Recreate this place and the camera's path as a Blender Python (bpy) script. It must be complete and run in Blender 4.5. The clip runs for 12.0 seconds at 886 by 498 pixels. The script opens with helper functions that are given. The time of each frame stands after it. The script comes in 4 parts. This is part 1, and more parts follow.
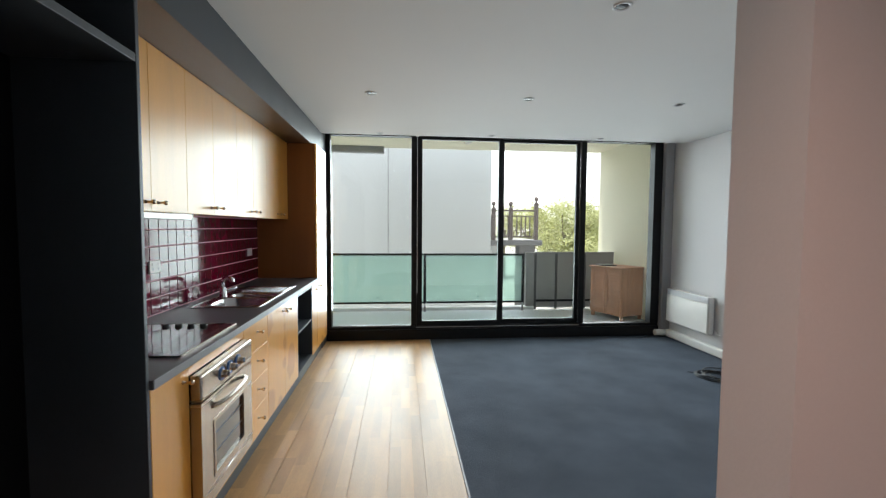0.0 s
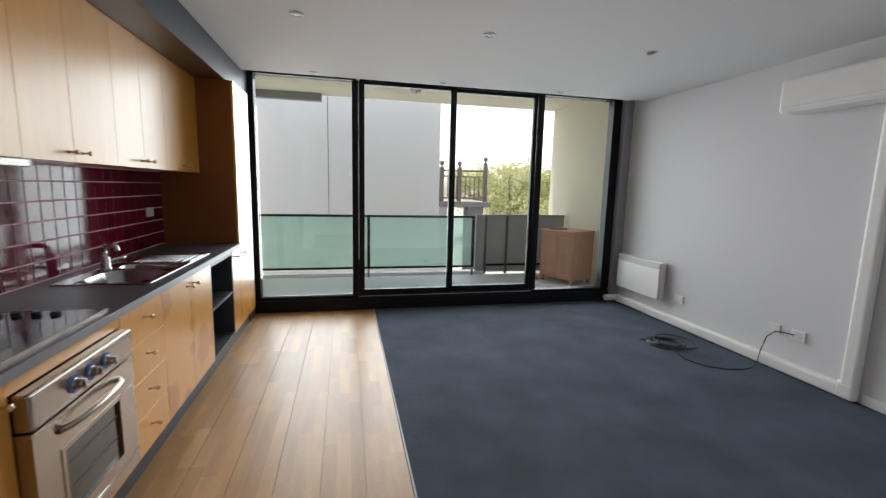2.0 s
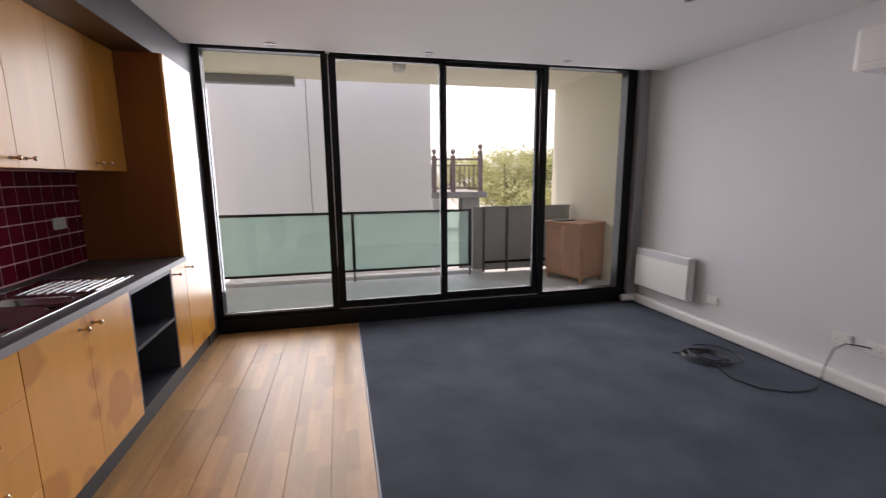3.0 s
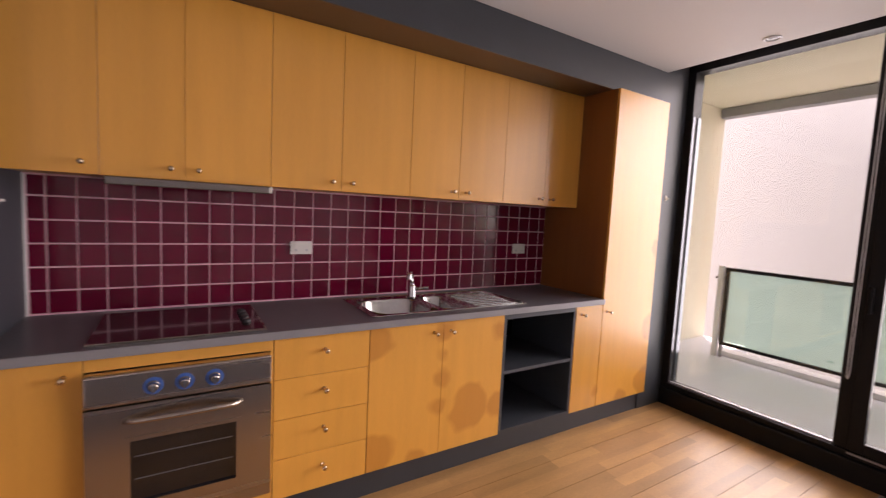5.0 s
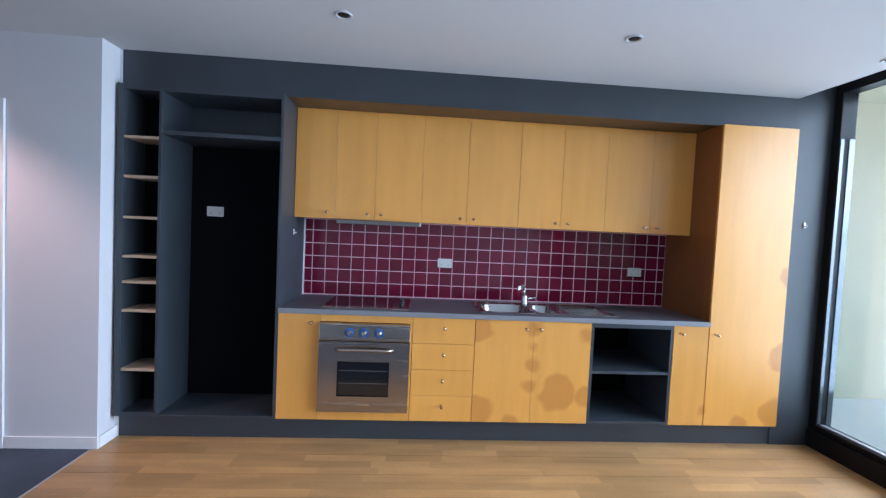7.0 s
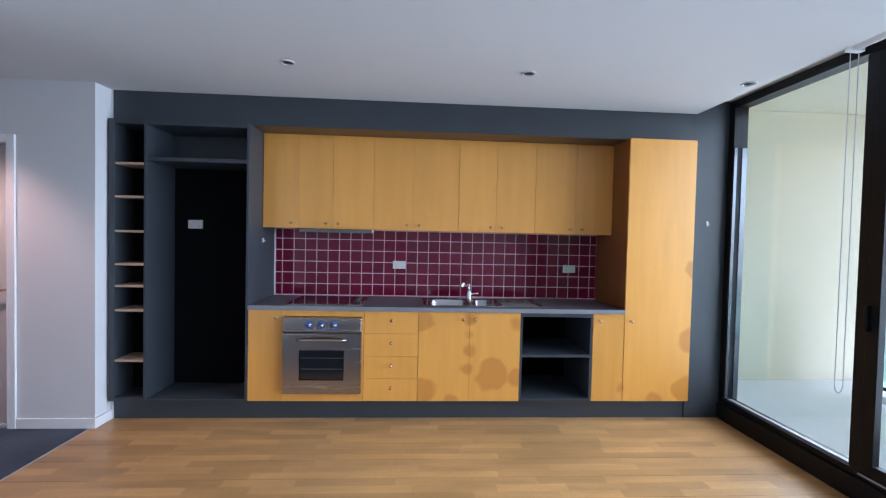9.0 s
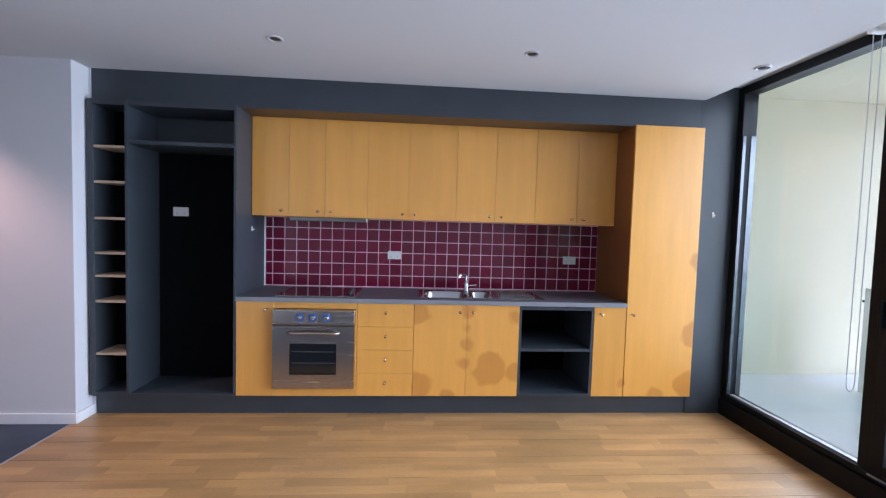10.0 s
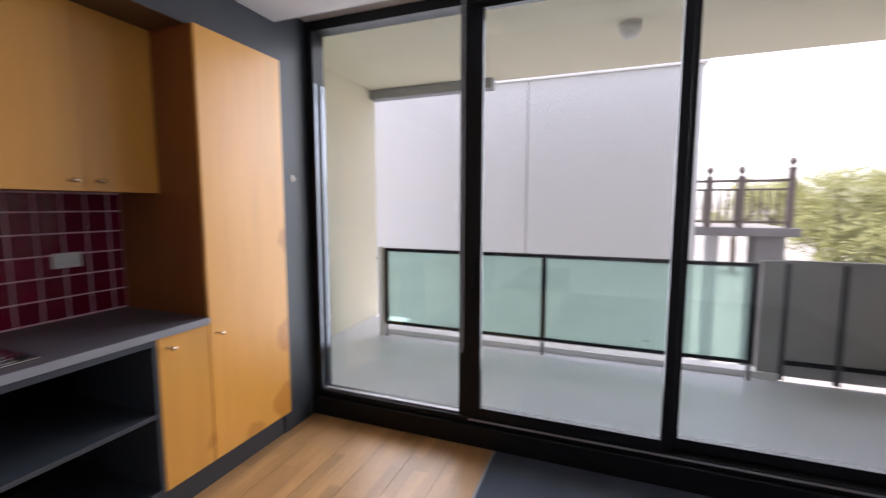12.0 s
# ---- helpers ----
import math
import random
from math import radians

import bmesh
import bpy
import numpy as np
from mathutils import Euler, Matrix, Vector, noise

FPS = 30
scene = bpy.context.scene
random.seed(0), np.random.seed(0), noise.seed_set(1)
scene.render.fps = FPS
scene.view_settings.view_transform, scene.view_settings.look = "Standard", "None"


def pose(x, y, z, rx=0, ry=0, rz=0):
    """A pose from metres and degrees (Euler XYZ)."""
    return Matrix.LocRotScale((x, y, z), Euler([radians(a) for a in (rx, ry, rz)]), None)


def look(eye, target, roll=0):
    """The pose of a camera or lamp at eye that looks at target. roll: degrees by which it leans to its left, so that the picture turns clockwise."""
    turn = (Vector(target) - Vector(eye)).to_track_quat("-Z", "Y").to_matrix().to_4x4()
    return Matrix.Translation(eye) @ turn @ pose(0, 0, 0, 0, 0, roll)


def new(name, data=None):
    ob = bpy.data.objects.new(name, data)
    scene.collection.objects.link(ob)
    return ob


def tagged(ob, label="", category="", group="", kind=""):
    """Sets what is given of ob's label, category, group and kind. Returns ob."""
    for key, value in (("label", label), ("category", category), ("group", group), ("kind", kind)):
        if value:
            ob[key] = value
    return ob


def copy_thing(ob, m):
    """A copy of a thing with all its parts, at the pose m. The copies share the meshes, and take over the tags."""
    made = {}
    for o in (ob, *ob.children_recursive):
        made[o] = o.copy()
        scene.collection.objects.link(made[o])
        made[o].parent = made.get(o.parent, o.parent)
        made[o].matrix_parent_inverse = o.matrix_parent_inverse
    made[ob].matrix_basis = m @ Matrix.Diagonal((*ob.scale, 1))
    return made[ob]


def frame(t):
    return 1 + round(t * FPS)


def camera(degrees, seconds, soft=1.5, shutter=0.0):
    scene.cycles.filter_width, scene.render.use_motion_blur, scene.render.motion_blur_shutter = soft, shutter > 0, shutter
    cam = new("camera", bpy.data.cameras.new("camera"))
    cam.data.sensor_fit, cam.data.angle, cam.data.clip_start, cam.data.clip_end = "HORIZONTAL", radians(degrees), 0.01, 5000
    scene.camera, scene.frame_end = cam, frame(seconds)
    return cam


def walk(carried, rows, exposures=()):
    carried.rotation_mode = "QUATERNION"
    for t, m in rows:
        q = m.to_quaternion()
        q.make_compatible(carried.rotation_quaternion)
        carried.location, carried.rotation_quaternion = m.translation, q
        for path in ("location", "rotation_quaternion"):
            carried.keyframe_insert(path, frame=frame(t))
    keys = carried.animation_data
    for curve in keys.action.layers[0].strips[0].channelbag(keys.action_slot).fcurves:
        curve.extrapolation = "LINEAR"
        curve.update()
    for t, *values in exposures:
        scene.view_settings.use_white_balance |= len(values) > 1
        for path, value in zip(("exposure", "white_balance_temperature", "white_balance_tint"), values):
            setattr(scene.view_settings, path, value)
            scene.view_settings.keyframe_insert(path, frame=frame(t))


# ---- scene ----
cam = camera(92.3, 12.0, soft=1.2, shutter=0.3)
PATH = [
    (0, (0.873, -1.825, 1.45), (1.068, 0.162, 1.343), 0.4),
    (0.5, (0.819, -1.839, 1.447), (0.964, 0.147, 1.267), -0.2),
    (1, (0.808, -1.819, 1.442), (1.035, 0.156, 1.224), 0.2),
    (1.5, (0.857, -1.613, 1.432), (1.18, 0.348, 1.207), 0.7),
    (2, (0.931, -1.363, 1.434), (1.373, 0.566, 1.149), 1.4),
    (2.5, (1.029, -1.038, 1.447), (1.611, 0.847, 1.116), 0.3),
    (2.7, (1.067, -0.903, 1.451), (1.638, 0.985, 1.118), 0.0),
    (4.5, (1.574, 0.237, 1.445), (0.256, 1.728, 1.243), 3.6),
    (5, (1.827, 0.281, 1.425), (0.133, 1.33, 1.258), 2.8),
    (5.5, (2.079, 0.333, 1.442), (0.218, 1.053, 1.301), 1.8),
    (6, (2.358, 0.432, 1.444), (0.386, 0.722, 1.281), 3.9),
    (6.5, (2.606, 0.499, 1.443), (0.609, 0.547, 1.339), 1.9),
    (7, (2.844, 0.591, 1.454), (0.85, 0.73, 1.371), 2.7),
    (7.5, (3.064, 0.748, 1.434), (1.068, 0.852, 1.354), 2.0),
    (9.5, (3.346, 1.033, 1.461), (1.35, 1.156, 1.409), 1.2),
    (10, (3.206, 1.017, 1.457), (1.213, 1.156, 1.355), 1.7),
    (10.5, (2.911, 0.908, 1.433), (0.943, 1.247, 1.324), 0.6),
    (11, (2.561, 0.893, 1.429), (0.707, 1.629, 1.28), -0.4),
    (11.5, (2.179, 1.0, 1.452), (0.698, 2.33, 1.255), -0.5),
    (12, (1.808, 1.201, 1.448), (1.097, 3.059, 1.247), 0.1),
]
EXPOSURES = [(0.0, 2.0, 6600, 10), (0.5, 2.0, 6800, 19), (1.0, 1.95, 6800, 16), (1.5, 1.85, 6750, 17), (2.0, 1.7, 6800, 18), (2.5, 1.5, 7050, 27), (4.5, 1.83, 7550, 38), (5.0, 2.07, 7950, 43),
             (5.5, 2.3, 7200, 37), (6.0, 2.65, 5750, 25), (6.5, 2.62, 5300, 17), (7.5, 2.5, 5280, 16), (9.5, 2.38, 5550, 20), (10.5, 2.52, 5700, 25), (11.0, 2.35, 6050, 28), (11.5, 2.03, 6400, 34), (12.0, 1.8, 6600, 31)]
walk(cam, [(t, look(eye, target, roll)) for t, eye, target, roll in PATH], EXPOSURES)

# ---------------------------------------------------------------- world and sun
world = bpy.data.worlds.new("sky")
scene.world = world
world.use_nodes = True
wn = world.node_tree.nodes
sky = wn.new("ShaderNodeTexSky")
sky.sky_type = "NISHITA"
sky.sun_disc = False
sky.sun_elevation = radians(80)
sky.sun_rotation = radians(-42)
sky.air_density, sky.dust_density = 1.0, 1.5
wn["Background"].inputs["Strength"].default_value = 0.15
haze = wn.new("ShaderNodeHueSaturation")
haze.inputs["Saturation"].default_value = 0.3
world.node_tree.links.new(sky.outputs[0], haze.inputs["Color"])
world.node_tree.links.new(haze.outputs[0], wn["Background"].inputs[0])
sun = new("sun", bpy.data.lights.new("sun", "SUN"))
sun.data.energy, sun.data.angle, sun.data.color = 3.0, radians(2), (1.0, 0.95, 0.88)
sun.matrix_world = look((-2, 2.2, 18), (0, 0, 0))
# Area lamp added just outside the window; lifts the sky's light indoors.
sky_lamp = new("window_sky_light", bpy.data.lights.new("window_sky_light", "AREA"))
sky_lamp.data.shape, sky_lamp.data.size, sky_lamp.data.size_y = "RECTANGLE", 4.2, 2.3
sky_lamp.data.energy, sky_lamp.data.color, sky_lamp.data.spread = 27, (0.85, 0.95, 1.0), radians(112)
sky_lamp.matrix_world = look((2.1, 3.95, 1.40), (2.1, 0.0, 0.70))


# ---------------------------------------------------------------- materials
def mat(name, base, rough=0.5, metal=0.0, vary=0.08, scale=6.0, grain=(1, 1, 1), fine=120.0, bump=0.05, coat=0.0, coat_rough=0.12, per_object=0.0, spec=0.5):
    """A surface with stains at one scale and grain at another, stretched by grain."""
    m = bpy.data.materials.new(name)
    m.use_nodes = True
    n, l = m.node_tree.nodes, m.node_tree.links
    b = n["Principled BSDF"]
    b.inputs["Metallic"].default_value = metal
    b.inputs["Coat Weight"].default_value = coat
    b.inputs["Specular IOR Level"].default_value = spec
    b.inputs["Coat Roughness"].default_value = coat_rough
    co = n.new("ShaderNodeTexCoord")
    geo = n.new("ShaderNodeNewGeometry")
    mp = n.new("ShaderNodeMapping")
    mp.inputs["Scale"].default_value = grain
    l.new(geo.outputs["Position"], mp.inputs["Vector"])
    big, small = n.new("ShaderNodeTexNoise"), n.new("ShaderNodeTexNoise")
    big.inputs["Scale"].default_value, small.inputs["Scale"].default_value = scale, fine
    big.inputs["Detail"].default_value, small.inputs["Detail"].default_value = 4, 3
    l.new(mp.outputs[0], big.inputs["Vector"])
    l.new(mp.outputs[0], small.inputs["Vector"])
    mix = n.new("ShaderNodeMath")
    mix.operation = "MULTIPLY_ADD"
    l.new(small.outputs["Fac"], mix.inputs[0])
    mix.inputs[1].default_value = 0.5
    l.new(big.outputs["Fac"], mix.inputs[2])
    rng = n.new("ShaderNodeMapRange")
    rng.inputs["From Min"].default_value, rng.inputs["From Max"].default_value = 0.45, 1.05
    rng.inputs["To Min"].default_value, rng.inputs["To Max"].default_value = 1 - vary, 1 + vary
    l.new(mix.outputs[0], rng.inputs["Value"])
    val = rng.outputs[0]
    if per_object:
        oi = n.new("ShaderNodeObjectInfo")
        r2 = n.new("ShaderNodeMapRange")
        r2.inputs["To Min"].default_value, r2.inputs["To Max"].default_value = 1 - per_object, 1 + per_object
        l.new(oi.outputs["Random"], r2.inputs["Value"])
        mu = n.new("ShaderNodeMath")
        mu.operation = "MULTIPLY"
        l.new(val, mu.inputs[0])
        l.new(r2.outputs[0], mu.inputs[1])
        val = mu.outputs[0]
    tint = n.new("ShaderNodeVectorMath")
    tint.operation = "SCALE"
    tint.inputs[0].default_value = base
    l.new(val, tint.inputs["Scale"])
    l.new(tint.outputs[0], b.inputs["Base Color"])
    rr = n.new("ShaderNodeMapRange")
    rr.inputs["To Min"].default_value, rr.inputs["To Max"].default_value = max(rough - 0.06, 0.02), min(rough + 0.08, 1)
    l.new(big.outputs["Fac"], rr.inputs["Value"])
    l.new(rr.outputs[0], b.inputs["Roughness"])
    if bump:
        bp = n.new("ShaderNodeBump")
        bp.inputs["Strength"].default_value, bp.inputs["Distance"].default_value = bump, 0.004
        l.new(small.outputs["Fac"], bp.inputs["Height"])
        l.new(bp.outputs[0], b.inputs["Normal"])
    return m


def stained(m, spots, colour):
    """Water stains with soft edges at (y, z, radius) on a veneer that faces the room."""
    n, l = m.node_tree.nodes, m.node_tree.links
    b = n["Principled BSDF"]
    geo = n.new("ShaderNodeNewGeometry")
    no = n.new("ShaderNodeTexNoise")
    no.inputs["Scale"].default_value = 7
    no.inputs["Detail"].default_value = 1.5
    l.new(geo.outputs["Position"], no.inputs["Vector"])
    off = n.new("ShaderNodeMath")
    off.operation = "MULTIPLY_ADD"
    l.new(no.outputs["Fac"], off.inputs[0])
    off.inputs[1].default_value, off.inputs[2].default_value = 0.13, -0.065
    total = None
    for y, z, r in spots:
        d = n.new("ShaderNodeVectorMath")
        d.operation = "DISTANCE"
        l.new(geo.outputs["Position"], d.inputs[0])
        d.inputs[1].default_value = (0.0, y, z)
        a = n.new("ShaderNodeMath")
        l.new(d.outputs["Value"], a.inputs[0])
        l.new(off.outputs[0], a.inputs[1])
        g = n.new("ShaderNodeMapRange")
        g.inputs["From Min"].default_value, g.inputs["From Max"].default_value = r + 0.006, r - 0.022
        l.new(a.outputs[0], g.inputs["Value"])
        if total is None:
            total = g.outputs[0]
        else:
            x = n.new("ShaderNodeMath")
            x.operation = "MAXIMUM"
            l.new(total, x.inputs[0])
            l.new(g.outputs[0], x.inputs[1])
            total = x.outputs[0]
    soft = n.new("ShaderNodeMath")
    soft.operation = "MULTIPLY"
    l.new(total, soft.inputs[0])
    soft.inputs[1].default_value = 0.5
    mx = n.new("ShaderNodeMix")
    mx.data_type = "RGBA"
    l.new(soft.outputs[0], mx.inputs[0])
    l.new(b.inputs["Base Color"].links[0].from_socket, mx.inputs[6])
    mx.inputs[7].default_value = (*colour, 1)
    l.new(mx.outputs[2], b.inputs["Base Color"])
    return m


def glass(name, tint=(1, 1, 1)):
    m = bpy.data.materials.new(name)
    m.use_nodes = True
    n, l = m.node_tree.nodes, m.node_tree.links
    n.remove(n["Principled BSDF"])
    tr, gl, lw, mx = n.new("ShaderNodeBsdfTransparent"), n.new("ShaderNodeBsdfGlossy"), n.new("ShaderNodeLayerWeight"), n.new("ShaderNodeMixShader")
    tr.inputs[0].default_value = (*tint, 1)
    gl.inputs["Roughness"].default_value = 0.01
    pw, ad = n.new("ShaderNodeMath"), n.new("ShaderNodeMath")
    pw.operation, ad.operation = "POWER", "MULTIPLY_ADD"
    lw.inputs["Blend"].default_value = 0.5
    l.new(lw.outputs["Facing"], pw.inputs[0])
    pw.inputs[1].default_value = 5.0
    l.new(pw.outputs[0], ad.inputs[0])
    ad.inputs[1].default_value, ad.inputs[2].default_value = 0.6, 0.03
    l.new(ad.outputs[0], mx.inputs[0])
    l.new(tr.outputs[0], mx.inputs[1])
    l.new(gl.outputs[0], mx.inputs[2])
    l.new(mx.outputs[0], n["Material Output"].inputs[0])
    return m


def frosted(name, colour):
    m = bpy.data.materials.new(name)
    m.use_nodes = True
    n, l = m.node_tree.nodes, m.node_tree.links
    n.remove(n["Principled BSDF"])
    di, tl, tr = n.new("ShaderNodeBsdfDiffuse"), n.new("ShaderNodeBsdfTranslucent"), n.new("ShaderNodeBsdfTransparent")
    a, b = n.new("ShaderNodeMixShader"), n.new("ShaderNodeMixShader")
    di.inputs[0].default_value = tl.inputs[0].default_value = (*colour, 1)
    tr.inputs[0].default_value = (0.70, 0.86, 0.81, 1)
    no = n.new("ShaderNodeTexNoise")
    no.inputs["Scale"].default_value = 3
    rg = n.new("ShaderNodeMapRange")
    rg.inputs["To Min"].default_value, rg.inputs["To Max"].default_value = 0.68, 0.78
    l.new(no.outputs["Fac"], rg.inputs["Value"])
    a.inputs[0].default_value = 0.6
    l.new(di.outputs[0], a.inputs[1])
    l.new(tl.outputs[0], a.inputs[2])
    l.new(rg.outputs[0], b.inputs[0])
    l.new(a.outputs[0], b.inputs[1])
    l.new(tr.outputs[0], b.inputs[2])
    l.new(b.outputs[0], n["Material Output"].inputs[0])
    return m


def leafy(name, colour):
    """Thin leaves that let part of the sun through."""
    m = mat(name, colour, 0.6, vary=0.45, scale=1.6, fine=12, bump=0)
    n, l = m.node_tree.nodes, m.node_tree.links
    tl, mx = n.new("ShaderNodeBsdfTranslucent"), n.new("ShaderNodeMixShader")
    b = n["Principled BSDF"]
    l.new(b.inputs["Base Color"].links[0].from_socket, tl.inputs[0])
    mx.inputs[0].default_value = 0.5
    l.new(b.outputs[0], mx.inputs[1])
    l.new(tl.outputs[0], mx.inputs[2])
    l.new(mx.outputs[0], n["Material Output"].inputs[0])
    return m


def glow(name, colour, strength):
    m = bpy.data.materials.new(name)
    m.use_nodes = True
    b = m.node_tree.nodes["Principled BSDF"]
    b.inputs["Emission Color"].default_value = (*colour, 1)
    b.inputs["Emission Strength"].default_value = strength
    return m


STAINS = [(1.06, 0.80, 0.09), (1.05, 0.24, 0.13), (1.43, 0.42, 0.05), (1.45, 0.56, 0.06), (1.46, 0.70, 0.04), (1.46, 0.82, 0.06), (1.63, 0.37, 0.135),
          (1.82, 0.34, 0.08), (1.83, 0.78, 0.07), (1.30, 0.16, 0.07), (3.25, 0.66, 0.11), (3.22, 0.26, 0.12), (3.27, 1.22, 0.08), (2.96, 0.17, 0.07), (2.69, 0.26, 0.04)]
WHITE = mat("white_wall_paint", (0.66, 0.66, 0.67), 0.75, vary=0.03, scale=1.2, bump=0.05, fine=220)
CEILING = mat("white_ceiling_paint", (0.67, 0.67, 0.66), 0.85, vary=0.02, scale=0.9, bump=0.03, fine=200)
TRIM = mat("white_gloss_trim", (0.80, 0.80, 0.80), 0.35, vary=0.03, scale=5)
CREAM = mat("cream_render", (0.84, 0.81, 0.64), 0.85, vary=0.05, scale=1.5, bump=0.15, fine=140)
GREY = mat("slate_grey_paint", (0.041, 0.050, 0.060), 0.42, vary=0.12, scale=4, bump=0.03)
VENEER = mat("honey_beech_veneer", (0.76, 0.365, 0.066), 0.30, coat=0.45, coat_rough=0.24, vary=0.07, scale=3.0, grain=(5, 5, 0.5), fine=60, bump=0.015, per_object=0.05)
VENEER_STAINED = stained(mat("water_stained_veneer", (0.76, 0.365, 0.066), 0.32, coat=0.45, coat_rough=0.24, vary=0.07, scale=3.0, grain=(5, 5, 0.5), fine=60, bump=0.02, per_object=0.06), STAINS, (0.47, 0.165, 0.022))
# Darker, redder version of the veneer, for the pantry's side panel.
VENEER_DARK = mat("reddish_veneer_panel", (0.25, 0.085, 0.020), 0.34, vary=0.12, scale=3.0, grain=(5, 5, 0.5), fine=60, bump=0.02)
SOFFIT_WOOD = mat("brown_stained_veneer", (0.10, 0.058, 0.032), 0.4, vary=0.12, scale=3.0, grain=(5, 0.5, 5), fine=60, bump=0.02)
PLANK = mat("honey_oak_parquet", (0.46, 0.258, 0.098), 0.40, vary=0.22, scale=2.2, grain=(5, 0.9, 1), fine=40, bump=0.05, coat=0.10, coat_rough=0.16, per_object=0.18)
SHELF_WOOD = mat("pale_shelf_wood", (0.45, 0.33, 0.22), 0.5, vary=0.12, grain=(1, 0.3, 3), scale=8)
CARPET = mat("charcoal_carpet", (0.080, 0.097, 0.124), 0.97, spec=0.1, vary=0.28, scale=2.6, fine=420, bump=0.9)
COUNTER = mat("dark_grey_laminate", (0.098, 0.098, 0.112), 0.34, vary=0.05, scale=2, fine=350, bump=0)
# Paler than the worktop: the light on its front edge is in this colour.
LIT_EDGE = mat("lit_grey_edge", (0.23, 0.235, 0.25), 0.4, vary=0.08)
TILE = mat("burgundy_glazed_tile", (0.135, 0.0022, 0.021), 0.07, vary=0.15, scale=14, fine=60, bump=0.02, per_object=0.16)
GROUT = mat("pinkish_grout", (0.85, 0.52, 0.60), 0.85, vary=0.12, scale=18)
STEEL = mat("brushed_stainless_steel", (0.45, 0.395, 0.35), 0.25, metal=1.0, vary=0.06, scale=3, grain=(1, 0.2, 4), fine=30, bump=0)
SINK_STEEL = mat("polished_sink_steel", (0.55, 0.55, 0.56), 0.20, metal=1.0, vary=0.06, scale=6, fine=150, bump=0)
CHROME = mat("chrome", (0.75, 0.75, 0.77), 0.08, metal=1.0, vary=0.02, bump=0)
KNOB = mat("satin_nickel", (0.62, 0.47, 0.32), 0.25, metal=1.0, vary=0.04, bump=0)
BLACK_GLASS = mat("black_ceramic_glass", (0.008, 0.008, 0.010), 0.05, vary=0.1, bump=0, coat=0.5)
BLACK = mat("black_plastic", (0.012, 0.012, 0.014), 0.35, vary=0.1, bump=0.02)
# Black board, deepened further: the recesses' shade is put into this colour.
RECESS_BLACK = mat("recess_black_board", (0.004, 0.0045, 0.0055), 0.9, spec=0.08, vary=0.15, scale=5, bump=0.03)
BLUE = mat("blue_dial_face", (0.035, 0.12, 0.38), 0.3, vary=0.05, bump=0)
PLASTIC = mat("white_plastic", (0.78, 0.77, 0.74), 0.35, vary=0.03, bump=0)
HEATER_GREY = mat("pale_grey_metal", (0.55, 0.56, 0.58), 0.45, vary=0.04, bump=0)
ALU = mat("charcoal_aluminium", (0.007, 0.0075, 0.009), 0.45, spec=0.2, metal=0.0, vary=0.12, scale=5, bump=0.02)
JAMB = mat("polished_aluminium", (0.13, 0.14, 0.155), 0.12, metal=1.0, vary=0.05, scale=8, bump=0)
HOOD = mat("dark_brushed_metal", (0.24, 0.225, 0.215), 0.25, metal=1.0, vary=0.06, scale=4, bump=0.02)
ALU_GREY = mat("grey_aluminium", (0.30, 0.30, 0.31), 0.45, vary=0.05, scale=3, bump=0.02)
GLASS = glass("window_glass", (0.955, 0.985, 0.975))
FROST = frosted("tinted_green_glass", (0.76, 0.88, 0.83))
BALCONY = mat("painted_balcony_floor", (0.70, 0.74, 0.80), 0.34, vary=0.10, scale=2, fine=160, bump=0.1)
RENDER = mat("pale_grey_render", (0.56, 0.57, 0.57), 0.9, vary=0.05, scale=0.7, grain=(1, 1, 0.25), fine=30, bump=0.02)
CONCRETE = mat("weathered_concrete", (0.15, 0.145, 0.14), 0.9, vary=0.15, scale=2, fine=50, bump=0.25)
SCREEN = mat("grey_fence_panel", (0.36, 0.35, 0.34), 0.7, vary=0.10, scale=3, fine=90, bump=0.06)
SCREEN_POST = mat("dark_grey_metal", (0.09, 0.09, 0.092), 0.5, vary=0.1, scale=4, bump=0.02)
IRON = mat("dark_painted_timber", (0.10, 0.075, 0.065), 0.6, vary=0.15, scale=6, bump=0.08)
CEDAR = mat("reddish_cedar", (0.56, 0.28, 0.165), 0.55, vary=0.18, scale=5, grain=(3, 3, 0.6), fine=60, bump=0.08, per_object=0.08)
ASPHALT = mat("pale_paving", (0.22, 0.21, 0.20), 0.95, vary=0.2, scale=0.4, fine=30, bump=0.2)
BARK = mat("bark", (0.12, 0.09, 0.06), 0.9, vary=0.25, scale=8, bump=0.4)
LEAF = leafy("leaves", (0.30, 0.31, 0.13))
WARM = glow("warm_lamp_face", (1.0, 0.62, 0.36), 6.0)


# ---------------------------------------------------------------- building helpers
ORIGIN = {}


def thing(name, base, label, category, group="", kind=""):
    """An empty at the base of a thing; its parts hang under it."""
    ob = new(name)
    ob.empty_display_size = 0.1
    ob.location = base
    ORIGIN[ob] = Vector(base)
    return tagged(ob, label, category, group, kind)


def mesh_of(name, bm, material, smooth=False):
    me = bpy.data.meshes.new(name)
    bmesh.ops.recalc_face_normals(bm, faces=bm.faces)
    bm.to_mesh(me)
    bm.free()
    me.materials.append(material)
    if smooth:
        for p in me.polygons:
            p.use_smooth = True
    return me


